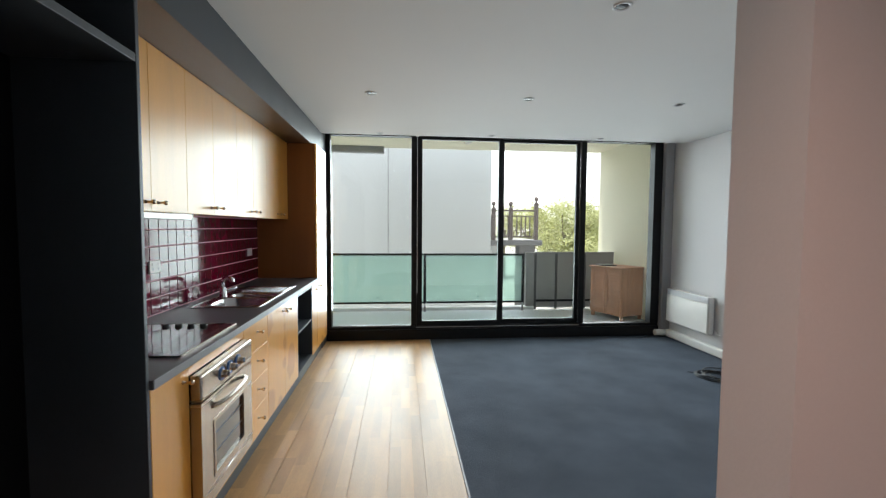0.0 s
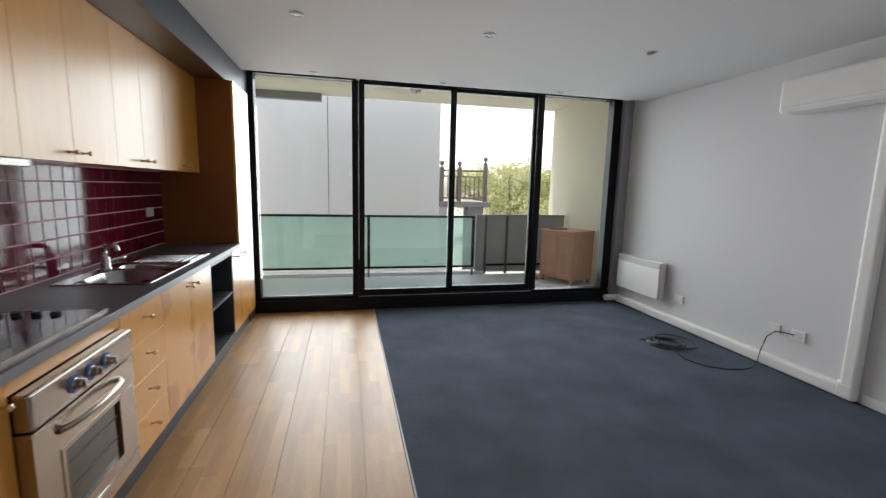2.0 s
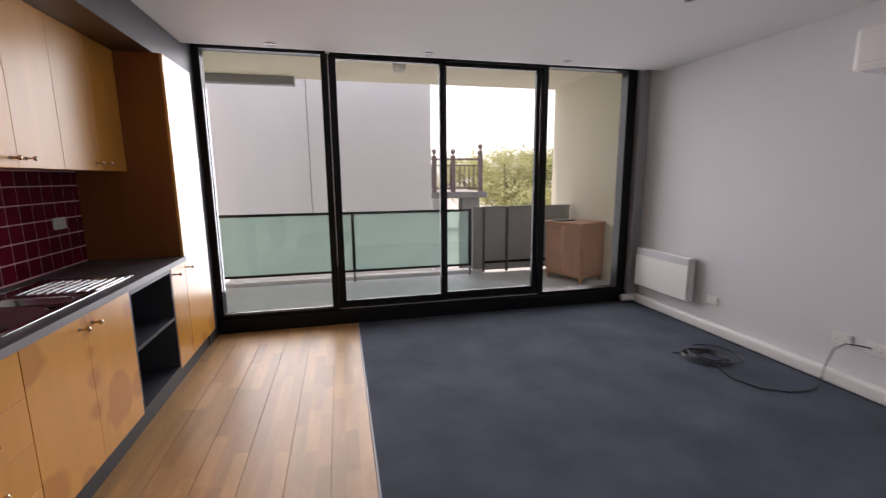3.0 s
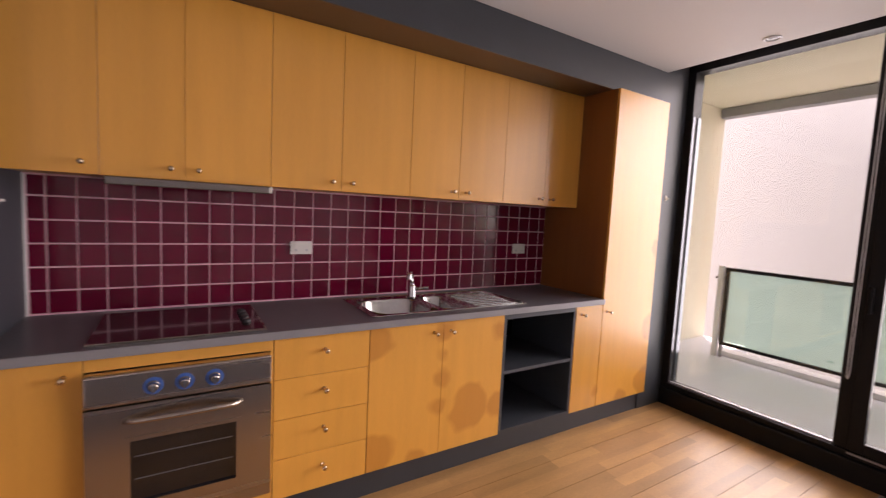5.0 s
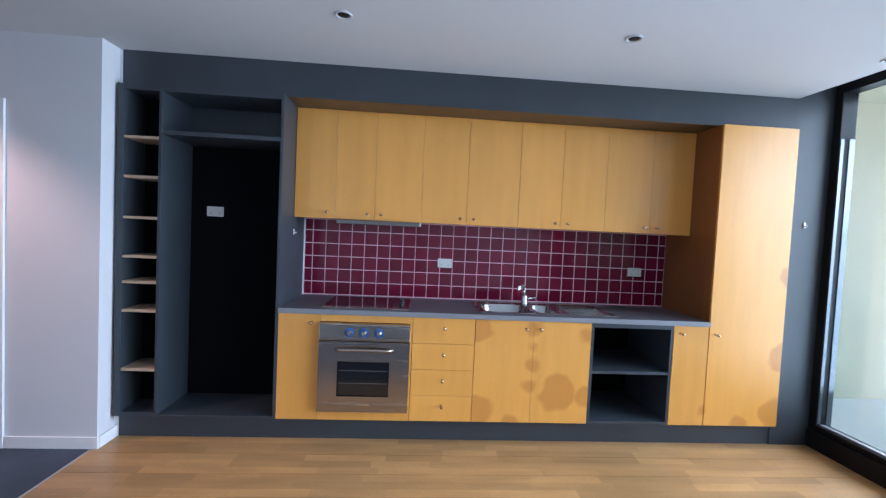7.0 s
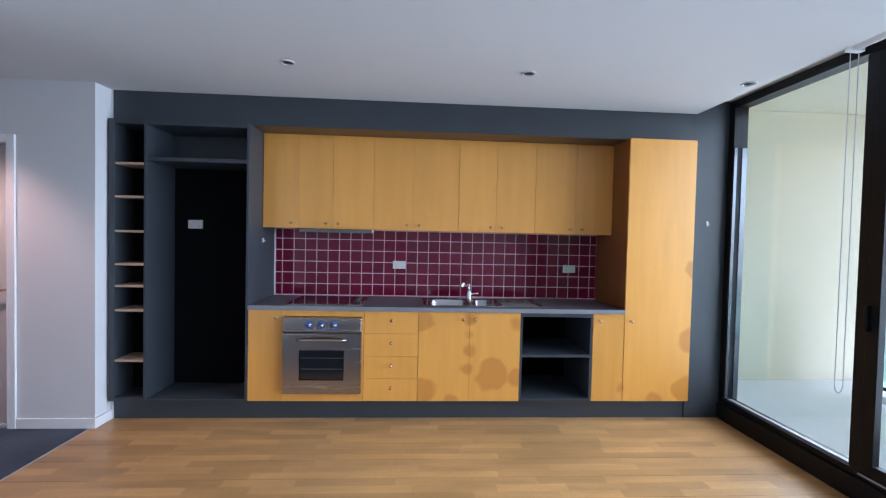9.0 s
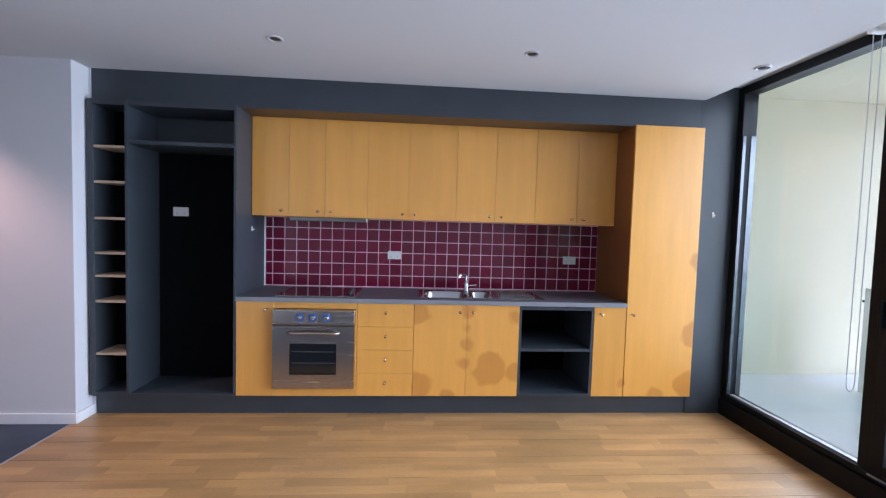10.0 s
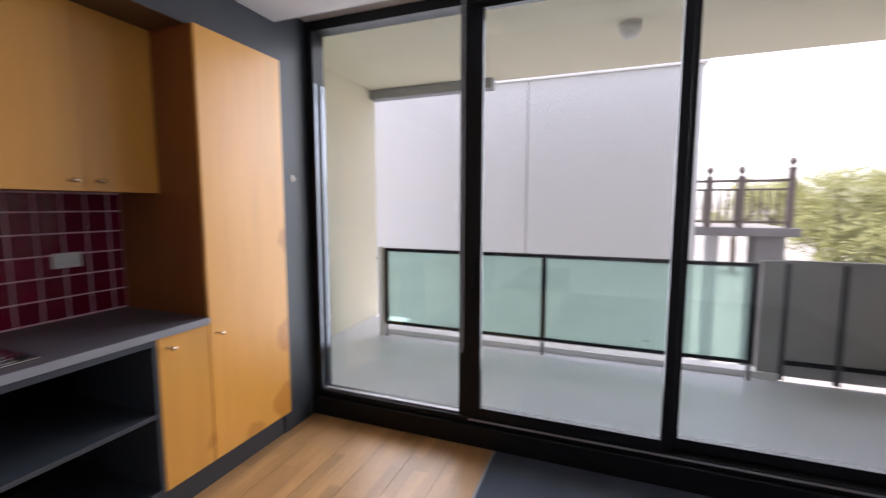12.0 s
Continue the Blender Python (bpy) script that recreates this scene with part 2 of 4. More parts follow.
def part(name, bm, material, parent, label="", smooth=False):
    """Links a bmesh given in world places as one mesh under a thing or a part."""
    o = ORIGIN[parent]
    bmesh.ops.translate(bm, verts=bm.verts, vec=-o)
    ob = new(name, mesh_of(name, bm, material, smooth))
    ob.parent = parent
    ORIGIN[ob] = o
    return tagged(ob, label)


def solid(name, bm, material, label, category, kind="", group="", smooth=False):
    """A top-level thing of one mesh, with its origin at the middle of its base."""
    lo = Vector([min(v.co[i] for v in bm.verts) for i in range(3)])
    hi = Vector([max(v.co[i] for v in bm.verts) for i in range(3)])
    o = Vector(((lo.x + hi.x) / 2, (lo.y + hi.y) / 2, lo.z))
    bmesh.ops.translate(bm, verts=bm.verts, vec=-o)
    ob = new(name, mesh_of(name, bm, material, smooth))
    ob.location = o
    ORIGIN[ob] = o
    return tagged(ob, label, category, group, kind)


def box(x0, x1, y0, y1, z0, z1, bevel=0.0, seg=2, bm=None):
    own = bmesh.new()
    bmesh.ops.create_cube(own, size=1)
    for v in own.verts:
        v.co = Vector(((x0 + x1) / 2 + v.co.x * (x1 - x0), (y0 + y1) / 2 + v.co.y * (y1 - y0), (z0 + z1) / 2 + v.co.z * (z1 - z0)))
    if bevel:
        bmesh.ops.bevel(own, geom=own.edges[:], offset=bevel, segments=seg, affect="EDGES", profile=0.5)
    return join(bm, own)


def join(bm, own):
    if bm is None:
        return own
    me = bpy.data.meshes.new("tmp")
    own.to_mesh(me)
    own.free()
    bm.from_mesh(me)
    bpy.data.meshes.remove(me)
    return bm


def rod(a, b, r, r2=None, n=16, bevel=0.0, bm=None):
    """A round bar from a to b."""
    a, b = Vector(a), Vector(b)
    own = bmesh.new()
    bmesh.ops.create_cone(own, cap_ends=True, segments=n, radius1=r, radius2=r if r2 is None else r2, depth=(b - a).length)
    if bevel:
        es = [e for e in own.edges if len(e.link_faces) == 2 and any(len(f.verts) > 4 for f in e.link_faces)]
        bmesh.ops.bevel(own, geom=es, offset=bevel, segments=2, affect="EDGES", profile=0.5)
    own.transform(Matrix.Translation((a + b) / 2) @ (b - a).to_track_quat("Z", "Y").to_matrix().to_4x4())
    return join(bm, own)


def tube(pts, r, n=10, bm=None):
    """A bent round bar along points."""
    own = bmesh.new()
    pts = [Vector(p) for p in pts]
    rings = []
    for i, p in enumerate(pts):
        d = (pts[min(i + 1, len(pts) - 1)] - pts[max(i - 1, 0)]).normalized()
        up = Vector((0, 0, 1)) if abs(d.z) < 0.9 else Vector((1, 0, 0))
        u = d.cross(up).normalized()
        w = d.cross(u)
        rings.append([own.verts.new(p + r * (math.cos(2 * math.pi * k / n) * u + math.sin(2 * math.pi * k / n) * w)) for k in range(n)])
    for a, b in zip(rings, rings[1:]):
        for k in range(n):
            own.faces.new((a[k], a[(k + 1) % n], b[(k + 1) % n], b[k]))
    own.faces.new(rings[0])
    own.faces.new(rings[-1][::-1])
    return join(bm, own)


def lathe(profile, centre, n=24, axis="z"):
    """A turned shape: (radius, height) pairs round an axis."""
    own = bmesh.new()
    rings = [[own.verts.new((r * math.cos(2 * math.pi * k / n), r * math.sin(2 * math.pi * k / n), h)) for k in range(n)] for r, h in profile]
    for a, b in zip(rings, rings[1:]):
        for k in range(n):
            own.faces.new((a[k], a[(k + 1) % n], b[(k + 1) % n], b[k]))
    own.faces.new(rings[0][::-1])
    own.faces.new(rings[-1])
    if axis == "x":
        own.transform(Matrix.Rotation(math.pi / 2, 4, "Y"))
    own.transform(Matrix.Translation(centre))
    return own


def ring_plate(u0, u1, v0, v1, hu0, hu1, hv0, hv1, w0, w1, axes):
    """One plate with a rectangular hole; axes says which of x, y, z are u, v and the thickness w."""
    bm = bmesh.new()
    us, vs = (u0, hu0, hu1, u1), (v0, hv0, hv1, v1)

    def at(u, v, w):
        c = [0, 0, 0]
        c[axes[0]], c[axes[1]], c[axes[2]] = u, v, w
        return bm.verts.new(c)

    g = [[[at(u, v, w) for w in (w0, w1)] for v in vs] for u in us]
    for i in range(3):
        for j in range(3):
            if (i, j) == (1, 1):
                continue
            for k in (0, 1):
                bm.faces.new((g[i][j][k], g[i + 1][j][k], g[i + 1][j + 1][k], g[i][j + 1][k]))
    for i in range(3):
        for j in (0, 3):
            bm.faces.new((g[i][j][0], g[i + 1][j][0], g[i + 1][j][1], g[i][j][1]))
            bm.faces.new((g[j][i][0], g[j][i + 1][0], g[j][i + 1][1], g[j][i][1]))
    for a, b in (((1, 1), (2, 1)), ((2, 1), (2, 2)), ((2, 2), (1, 2)), ((1, 2), (1, 1))):
        p, q = g[a[0]][a[1]], g[b[0]][b[1]]
        bm.faces.new((p[0], q[0], q[1], p[1]))
    return bm


def frame_yz(x0, x1, y0, y1, z0, z1, hy0, hy1, hz0, hz1):
    """A plate facing x with a rectangular hole."""
    return ring_plate(y0, y1, z0, z1, hy0, hy1, hz0, hz1, x0, x1, (1, 2, 0))


# ---------------------------------------------------------------- the room's shell
ZC = 2.515
XR = 4.455
YW = 3.56
solid("floor_slab", box(-0.75, 4.62, -4.4, 3.56, -0.25, -0.016), CONCRETE, "bare slab under the floor finishes", "floor", "structure")
solid("carpet", box(1.246, XR, -1.344, YW, -0.016, 0.0), CARPET, "worn charcoal wall-to-wall carpet with faint stains", "carpet", "structure")
solid("hall_carpet", box(0.107, 2.3, -4.2, -1.346, -0.016, 0.0), CARPET, "charcoal carpet of the dim hall", "carpet", "structure")
solid("wall_west", box(-0.75, -0.607, -1.306, 3.56, 0.0, 2.75), GREY, "slate grey painted wall behind the kitchen", "wall", "structure")
solid("wall_east", box(XR, 4.88, -1.44, 3.70, 0.0, 2.95), WHITE, "plain white painted plaster wall", "wall", "structure")
bm = box(1.267, 4.46, -1.442, -1.344, 0.0, 2.75)
solid("wall_south", bm, WHITE, "white painted partition wall beside the hall", "wall", "structure")
# The hall's side wall with a door opening in it.
bm = box(-0.05, 0.107, -1.92, -1.322, 0.0, ZC)
box(-0.05, 0.107, -2.75, -1.92, 2.06, ZC, bm=bm)
box(-0.05, 0.107, -4.3, -2.75, 0.0, ZC, bm=bm)
solid("wall_hall_west", bm, WHITE, "white painted hall wall with a door opening", "wall", "structure")
solid("wall_return", box(-0.75, -0.0505, -1.50, -1.307, 0.0, 2.75), WHITE, "white painted return wall beside the shelf rack", "wall", "structure")
solid("wall_hall_south", box(-0.05, 2.45, -4.35, -4.2, 0.0, 2.75), WHITE, "plain white wall closing the hall", "wall", "structure")
solid("wall_hall_east", box(2.3, 2.45, -4.2, -1.446, 0.0, 2.75), WHITE, "plain white hall wall", "wall", "structure")
solid("ceiling", box(-0.05, XR, -4.2, 3.28, ZC, 2.72), CEILING, "flat white painted plasterboard ceiling", "ceiling", "structure")
solid("ceiling_recess", box(-0.6, XR, 3.284, 3.70, 2.63, 2.72), CEILING, "shallow white ceiling recess above the window", "ceiling", "structure")
bm = box(-0.606, -0.052, -1.304, 3.258, 2.292, 2.72)
solid("bulkhead", bm, GREY, "slate grey painted bulkhead over the kitchen", "bulkhead", "structure")
bm = box(-0.606, -0.055, 3.262, YW, 0.0, 2.628)
solid("wall_end_panel", bm, GREY, "slate grey painted strip of wall beside the window", "wall", "structure")

# Hall door, closed, in its casing.
door = thing("door_1", (0.03, -2.33, 0), "white painted hall door, closed, in a white casing", "door", kind="structure")
part("door_leaf", box(0.0, 0.04, -2.745, -1.925, 0.008, 2.055, 0.003), TRIM, door)
for y0, y1, z0, z1 in ((-1.92, -1.86, 0.0, 2.12), (-2.81, -2.75, 0.0, 2.12), (-2.75, -1.92, 2.06, 2.12)):
    part("casing", box(0.108, 0.124, y0, y1, z0, z1, 0.004), TRIM, door)
part("door_handle", tube([(0.04, -1.99, 1.0), (0.09, -1.99, 1.0), (0.095, -2.0, 1.0), (0.095, -2.1, 1.0)], 0.009), KNOB, door, "brushed metal lever handle")

base = thing("baseboard", (0.115, -1.6, 0), "white painted timber baseboard", "baseboard", kind="structure")
part("board", box(0.108, 0.122, -1.858, -1.308, 0.001, 0.075, 0.003), TRIM, base)
part("board", box(-0.05, 0.107, -1.320, -1.306, 0.001, 0.075, 0.003), TRIM, base)
part("board", box(1.30, XR, -1.343, -1.330, 0.001, 0.075, 0.003), TRIM, base)
part("board", box(XR - 0.014, XR - 0.001, -1.32, 0.715, 0.001, 0.075, 0.003), TRIM, base)

# ---------------------------------------------------------------- the window wall
HEAD = 2.565
win = thing("window_1", (2.1, 3.6, 0), "full-width sliding glass window wall in charcoal aluminium frames", "window", kind="structure")
part("sill", box(-0.10, 4.33, 3.545, 3.70, 0.0, 0.13, 0.006), ALU, win)
part("sill_step", box(-0.10, 4.33, 3.575, 3.68, 0.131, 0.168, 0.004), ALU, win)
part("head", box(-0.10, 4.33, 3.575, 3.68, HEAD, 2.628), ALU, win)
for x0, x1, y0, y1 in ((-0.10, 0.0, 3.562, 3.68), (4.215, 4.33, 3.562, 3.68), (1.0, 1.065, 3.585, 3.64), (3.225, 3.29, 3.585, 3.64)):
    part("mullion", box(x0, x1, y0, y1, 0.169, HEAD - 0.001, 0.004), ALU, win)
part("jamb_liner", box(0.001, 0.006, 3.634, 3.676, 0.17, 2.24, 0.001, 1), JAMB, win, "polished metal strip on the jamb")
part("jamb_liner", box(0.001, 0.005, 3.568, 3.594, 0.17, 2.24, 0.001, 1), JAMB, win, "polished metal strip on the jamb")
part("track_strip", box(1.068, 3.222, 3.569, 3.5745, 0.150, 0.160), ALU_GREY, win, "pale metal door track")
part("bead", box(0.0, 1.0, 3.60, 3.63, 0.169, 0.178), ALU_GREY, win, "pale glazing bead")
for x0, x1, z0, y in ((0.0, 1.0, 0.17, 3.615), (3.29, 4.215, 0.205, 3.615)):
    pane = part("pane", box(x0, x1, y - 0.003, y + 0.003, z0, HEAD), GLASS, win, "clear glass")
    pane.visible_shadow = False
for x0, x1, y in ((1.066, 2.168, 3.60), (2.132, 3.224, 3.655)):
    sash = thing("sliding_door", ((x0 + x1) / 2, y, 0.17), "tall sliding glass door in a charcoal aluminium frame, closed", "door", "sliding doors", kind="structure")
    part("stile", box(x0, x0 + 0.07, y - 0.022, y + 0.022, 0.17, HEAD - 0.002, 0.003), ALU, sash)
    part("stile", box(x1 - 0.05, x1, y - 0.022, y + 0.022, 0.17, HEAD - 0.002, 0.003), ALU, sash)
    part("bottom_rail", box(x0 + 0.07, x1 - 0.05, y - 0.022, y + 0.022, 0.17, 0.232, 0.003), ALU, sash)
    part("top_rail", box(x0 + 0.07, x1 - 0.05, y - 0.022, y + 0.022, HEAD - 0.03, HEAD - 0.002, 0.003), ALU, sash)
    pane = part("pane", box(x0 + 0.065, x1 - 0.045, y - 0.003, y + 0.003, 0.225, HEAD - 0.025), GLASS, sash, "clear glass")
    pane.visible_shadow = False
    if x0 < 2:
        part("pull_handle", box(x0 + 0.012, x0 + 0.034, y - 0.055, y - 0.022, 0.98, 1.13, 0.006), ALU, sash)
blind = thing("roller_blind", (2.7, 3.43, 2.54), "white roller blind, rolled up in the ceiling recess", "blind")
part("roll", rod((1.09, 3.43, 2.588), (4.28, 3.43, 2.588), 0.038, n=20), TRIM, blind, "rolled white fabric", smooth=False)
part("bracket", box(1.05, 1.085, 3.385, 3.475, 2.545, 2.629, 0.004), PLASTIC, blind)
part("bracket", box(4.285, 4.32, 3.385, 3.475, 2.545, 2.629, 0.004), PLASTIC, blind)
for y in (3.405, 3.455):
    part("chain", rod((1.068, y, 0.66), (1.068, y, 2.60), 0.0022, n=8), HEATER_GREY, blind, "thin pale bead chain")
part("chain_weight", tube([(1.068, 3.405, 0.66), (1.068, 3.412, 0.635), (1.068, 3.43, 0.622), (1.068, 3.448, 0.635), (1.068, 3.455, 0.66)], 0.003, 8), HEATER_GREY, blind)
solid("window_post", box(4.332, XR - 0.001, 3.50, 3.69, 0.0, 2.628, 0.008), ALU_GREY, "grey painted post between window and wall", "post", "structure")
solid("wall_lintel", box(-1.2, 4.454, 3.575, 3.704, 2.722, 2.90), CREAM, "cream rendered lintel above the window", "wall", "structure")
solid("wall_jamb", box(-1.0, -0.102, 3.565, 3.70, 0.0, 2.88), CREAM, "cream rendered wall beside the window", "wall", "structure")

# ---------------------------------------------------------------- balcony
solid("balcony_floor", box(-1.0, 4.80, 3.702, 5.40, -0.22, 0.0), BALCONY, "pale grey painted concrete balcony floor", "floor", "structure")
solid("balcony_floor_end", box(-1.0, -0.50, 5.402, 6.1, -0.22, 0.0), BALCONY, "pale grey painted concrete balcony floor", "floor", "structure")
solid("balcony_kerb", box(-0.497, 3.20, 5.405, 5.55, -0.22, 0.055, 0.008), TRIM, "white painted kerb under the balcony railing", "kerb", "structure")
solid("balcony_wall_west", box(-1.20, -1.002, 3.5, 6.1, -0.2, 2.878), CREAM, "cream rendered balcony side wall", "wall", "structure")
solid("balcony_wall_east", box(4.68, 4.88, 3.7005, 6.1, -0.2, 2.878), CREAM, "cream rendered balcony side wall", "wall", "structure")
solid("balcony_soffit", box(-1.2, 4.88, 3.705, 6.15, 2.88, 3.15), CREAM, "cream painted balcony soffit", "ceiling", "structure")
# Unseen slab, added only to stop sun leaking through gaps in the ceiling.
solid("roof", box(-1.2, 4.88, -4.4, 6.15, 3.152, 3.40), CONCRETE, "unseen concrete slab added above to block the sun", "roof", "structure")
solid("soffit_beam", box(-1.0, 0.56, 5.98, 6.12, 2.765, 2.878, 0.006), ALU_GREY, "grey metal beam under the soffit edge", "beam", "structure")

rail = thing("balcony_railing", (1.25, 5.33, 0), "charcoal metal balcony railing with tinted green glass", "railing")
part("top_rail", box(-0.46, 2.985, 5.31, 5.35, 0.955, 0.99, 0.004), ALU, rail)
part("bottom_rail", box(-0.46, 2.985, 5.315, 5.345, 0.14, 0.172, 0.004), ALU, rail)
for x in (-0.44, 1.27, 2.965):
    part("post", box(x - 0.022, x + 0.022, 5.312, 5.348, 0.173, 0.954, 0.003), ALU, rail)
    part("foot", box(x - 0.016, x + 0.016, 5.318, 5.342, 0.0, 0.139), ALU_GREY, rail, "pale metal foot")
part("end_bracket", box(-0.53, -0.475, 5.31, 5.35, 0.0, 1.0, 0.004), TRIM, rail, "white painted end post")
part("bracket_arm", box(-0.56, -0.461, 5.325, 5.335, 0.86, 0.88), ALU, rail)
for x0, x1 in ((-0.417, 1.247), (1.293, 2.942)):
    part("glass_panel", box(x0, x1, 5.325, 5.335, 0.173, 0.954), FROST, rail, "pale green tinted glass")

screen = thing("balcony_screen", (3.95, 5.45, 0), "dark grey solid panel screen along the balcony edge", "screen")
for x0, x1 in ((3.24, 3.58), (3.62, 4.10), (4.14, 4.66)):
    part("panel", box(x0, x1, 5.445, 5.46, 0.17, 0.985), SCREEN, screen)
    part("lower_panel", box(x0, x1, 5.445, 5.46, 0.03, 0.13), SCREEN, screen)
for x in (3.22, 3.60, 4.12):
    part("post", box(x - 0.019, x + 0.019, 5.425, 5.475, 0.0, 0.985, 0.003), SCREEN_POST, screen)
part("end_panel", box(3.045, 3.198, 5.43, 5.47, 0.0, 1.0, 0.003), SCREEN, screen)
part("top_rail", box(3.20, 4.66, 5.425, 5.475, 0.986, 1.01, 0.003), SCREEN, screen)
part("rail", box(3.24, 4.66, 5.43, 5.47, 0.131, 0.169, 0.003), ALU, screen)

lamp = thing("balcony_light", (1.93, 5.0, 2.88), "round opal balcony light on the soffit", "lamp")
part("base", lathe([(0.09, 2.86), (0.09, 2.879)], (1.93, 5.0, 0)), PLASTIC, lamp)
part("shade", lathe([(0.03, 2.765), (0.065, 2.78), (0.082, 2.81), (0.085, 2.859)], (1.93, 5.0, 0)), PLASTIC, lamp, "opal white bowl", smooth=True)


def slatted_cabinet():
    """An outdoor timber cabinet with two louvred doors, built facing -x, turned on its corner."""
    ob = thing("outdoor_cabinet", (0, 0, 0), "reddish cedar outdoor cabinet with louvred doors", "cabinet")
    W, D, Hh = 0.62, 0.50, 0.80
    part("body", box(0.022, D, 0, W, 0.07, Hh, 0.004), CEDAR, ob)
    part("top", box(-0.02, D + 0.01, -0.015, W + 0.015, Hh + 0.001, Hh + 0.028, 0.004), CEDAR, ob)
    for x in (0.03, D - 0.05):
        for y in (0.01, W - 0.05):
            part("leg", box(x, x + 0.04, y, y + 0.04, 0.0, 0.069), CEDAR, ob)
    for y0 in (0.01, W / 2 + 0.004):
        d = part("door", box(0.001, 0.02, y0, y0 + 0.04, 0.08, Hh - 0.012, 0.002), CEDAR, ob)
        part("stile", box(0.001, 0.02, y0 + 0.256, y0 + 0.296, 0.08, Hh - 0.012, 0.002), CEDAR, d)
        part("rail", box(0.001, 0.02, y0 + 0.041, y0 + 0.255, 0.08, 0.12), CEDAR, d)
        part("rail", box(0.001, 0.02, y0 + 0.041, y0 + 0.255, Hh - 0.052, Hh - 0.012), CEDAR, d)
        for k in range(14):
            z = 0.125 + k * 0.0443
            s = box(0.010, 0.020, y0 + 0.041, y0 + 0.255, z, z + 0.030)
            for v in s.verts:
                if v.co.z < z + 0.01:
                    v.co.x -= 0.012
            part("slat", s, CEDAR, d)
    ob.matrix_basis = pose(4.22, 4.34, 0.0, 0, 0, 22)
    return ob


slatted_cabinet()
solid("tray", box(4.08, 4.34, 4.72, 4.94, 0.829, 0.845, 0.004), BLACK, "small dark tray on the outdoor cabinet", "tray")

# ---------------------------------------------------------------- outside
bm = bmesh.new()
bmesh.ops.create_grid(bm, x_segments=8, y_segments=8, size=600)
bmesh.ops.translate(bm, verts=bm.verts, vec=(0, 100, -3.4))
solid("ground", bm, ASPHALT, "pale grey paved yard and street below", "ground", "structure")
nb = thing("neighbouring_building", (-3.0, 10.5, -3.4), "pale grey rendered blank wall of the next building", "building")
part("wall", box(-9.0, 0.555, 8.30, 12.5, -3.4, 3.45), RENDER, nb)
part("wall", box(0.57, 3.02, 8.30, 12.5, -3.4, 3.45), RENDER, nb)
part("joint", box(0.5551, 0.5699, 8.32, 12.4, -3.4, 3.44), CONCRETE, nb)
part("parapet_cap", box(-9.0, 3.07, 8.25, 12.55, 3.451, 3.54, 0.01), TRIM, nb, "white metal parapet cap")
part("wall_lamp", rod((1.02, 8.299, 1.66), (1.02, 8.285, 1.66), 0.02), PLASTIC, nb)

deck = thing("roof_deck", (4.3, 12, -3.4), "raised concrete deck with a dark baluster railing", "deck")
part("slab", box(3.03, 5.30, 11.2, 13.6, 0.86, 1.03, 0.02), CONCRETE, deck)
part("pillar", box(4.62, 5.12, 11.4, 11.9, -3.4, 0.859), CONCRETE, deck)
for x in (3.25, 3.75, 4.25):
    part("column", box(x - 0.13, x + 0.13, 13.2, 13.5, -3.4, 0.859, 0.01), RENDER, deck, "pale rendered column")
for x in (3.75, 4.30, 5.12):
    top = 2.20 if x > 5 else 2.05
    p = part("post", box(x - 0.06, x + 0.06, 11.28, 11.40, 1.031, top, 0.008), IRON, deck)
    part("finial", lathe([(0.03, top + 0.001), (0.028, top + 0.05), (0.058, top + 0.08), (0.075, top + 0.125), (0.058, top + 0.17), (0.02, top + 0.195)], (x, 11.34, 0), 12), IRON, p)
part("handrail", box(3.03, 5.06, 11.31, 11.37, 1.93, 1.98), IRON, deck)
part("middle_rail", box(3.03, 5.06, 11.32, 11.36, 1.765, 1.80), IRON, deck)
part("lower_rail", box(3.03, 5.06, 11.31, 11.37, 1.12, 1.16), IRON, deck)
for k in range(14):
    x = 3.10 + k * 0.14
    if min(abs(x - q) for q in (3.75, 4.30, 5.12)) > 0.07:
        part("baluster", box(x - 0.016, x + 0.016, 11.325, 11.355, 1.161, 1.764), IRON, deck)


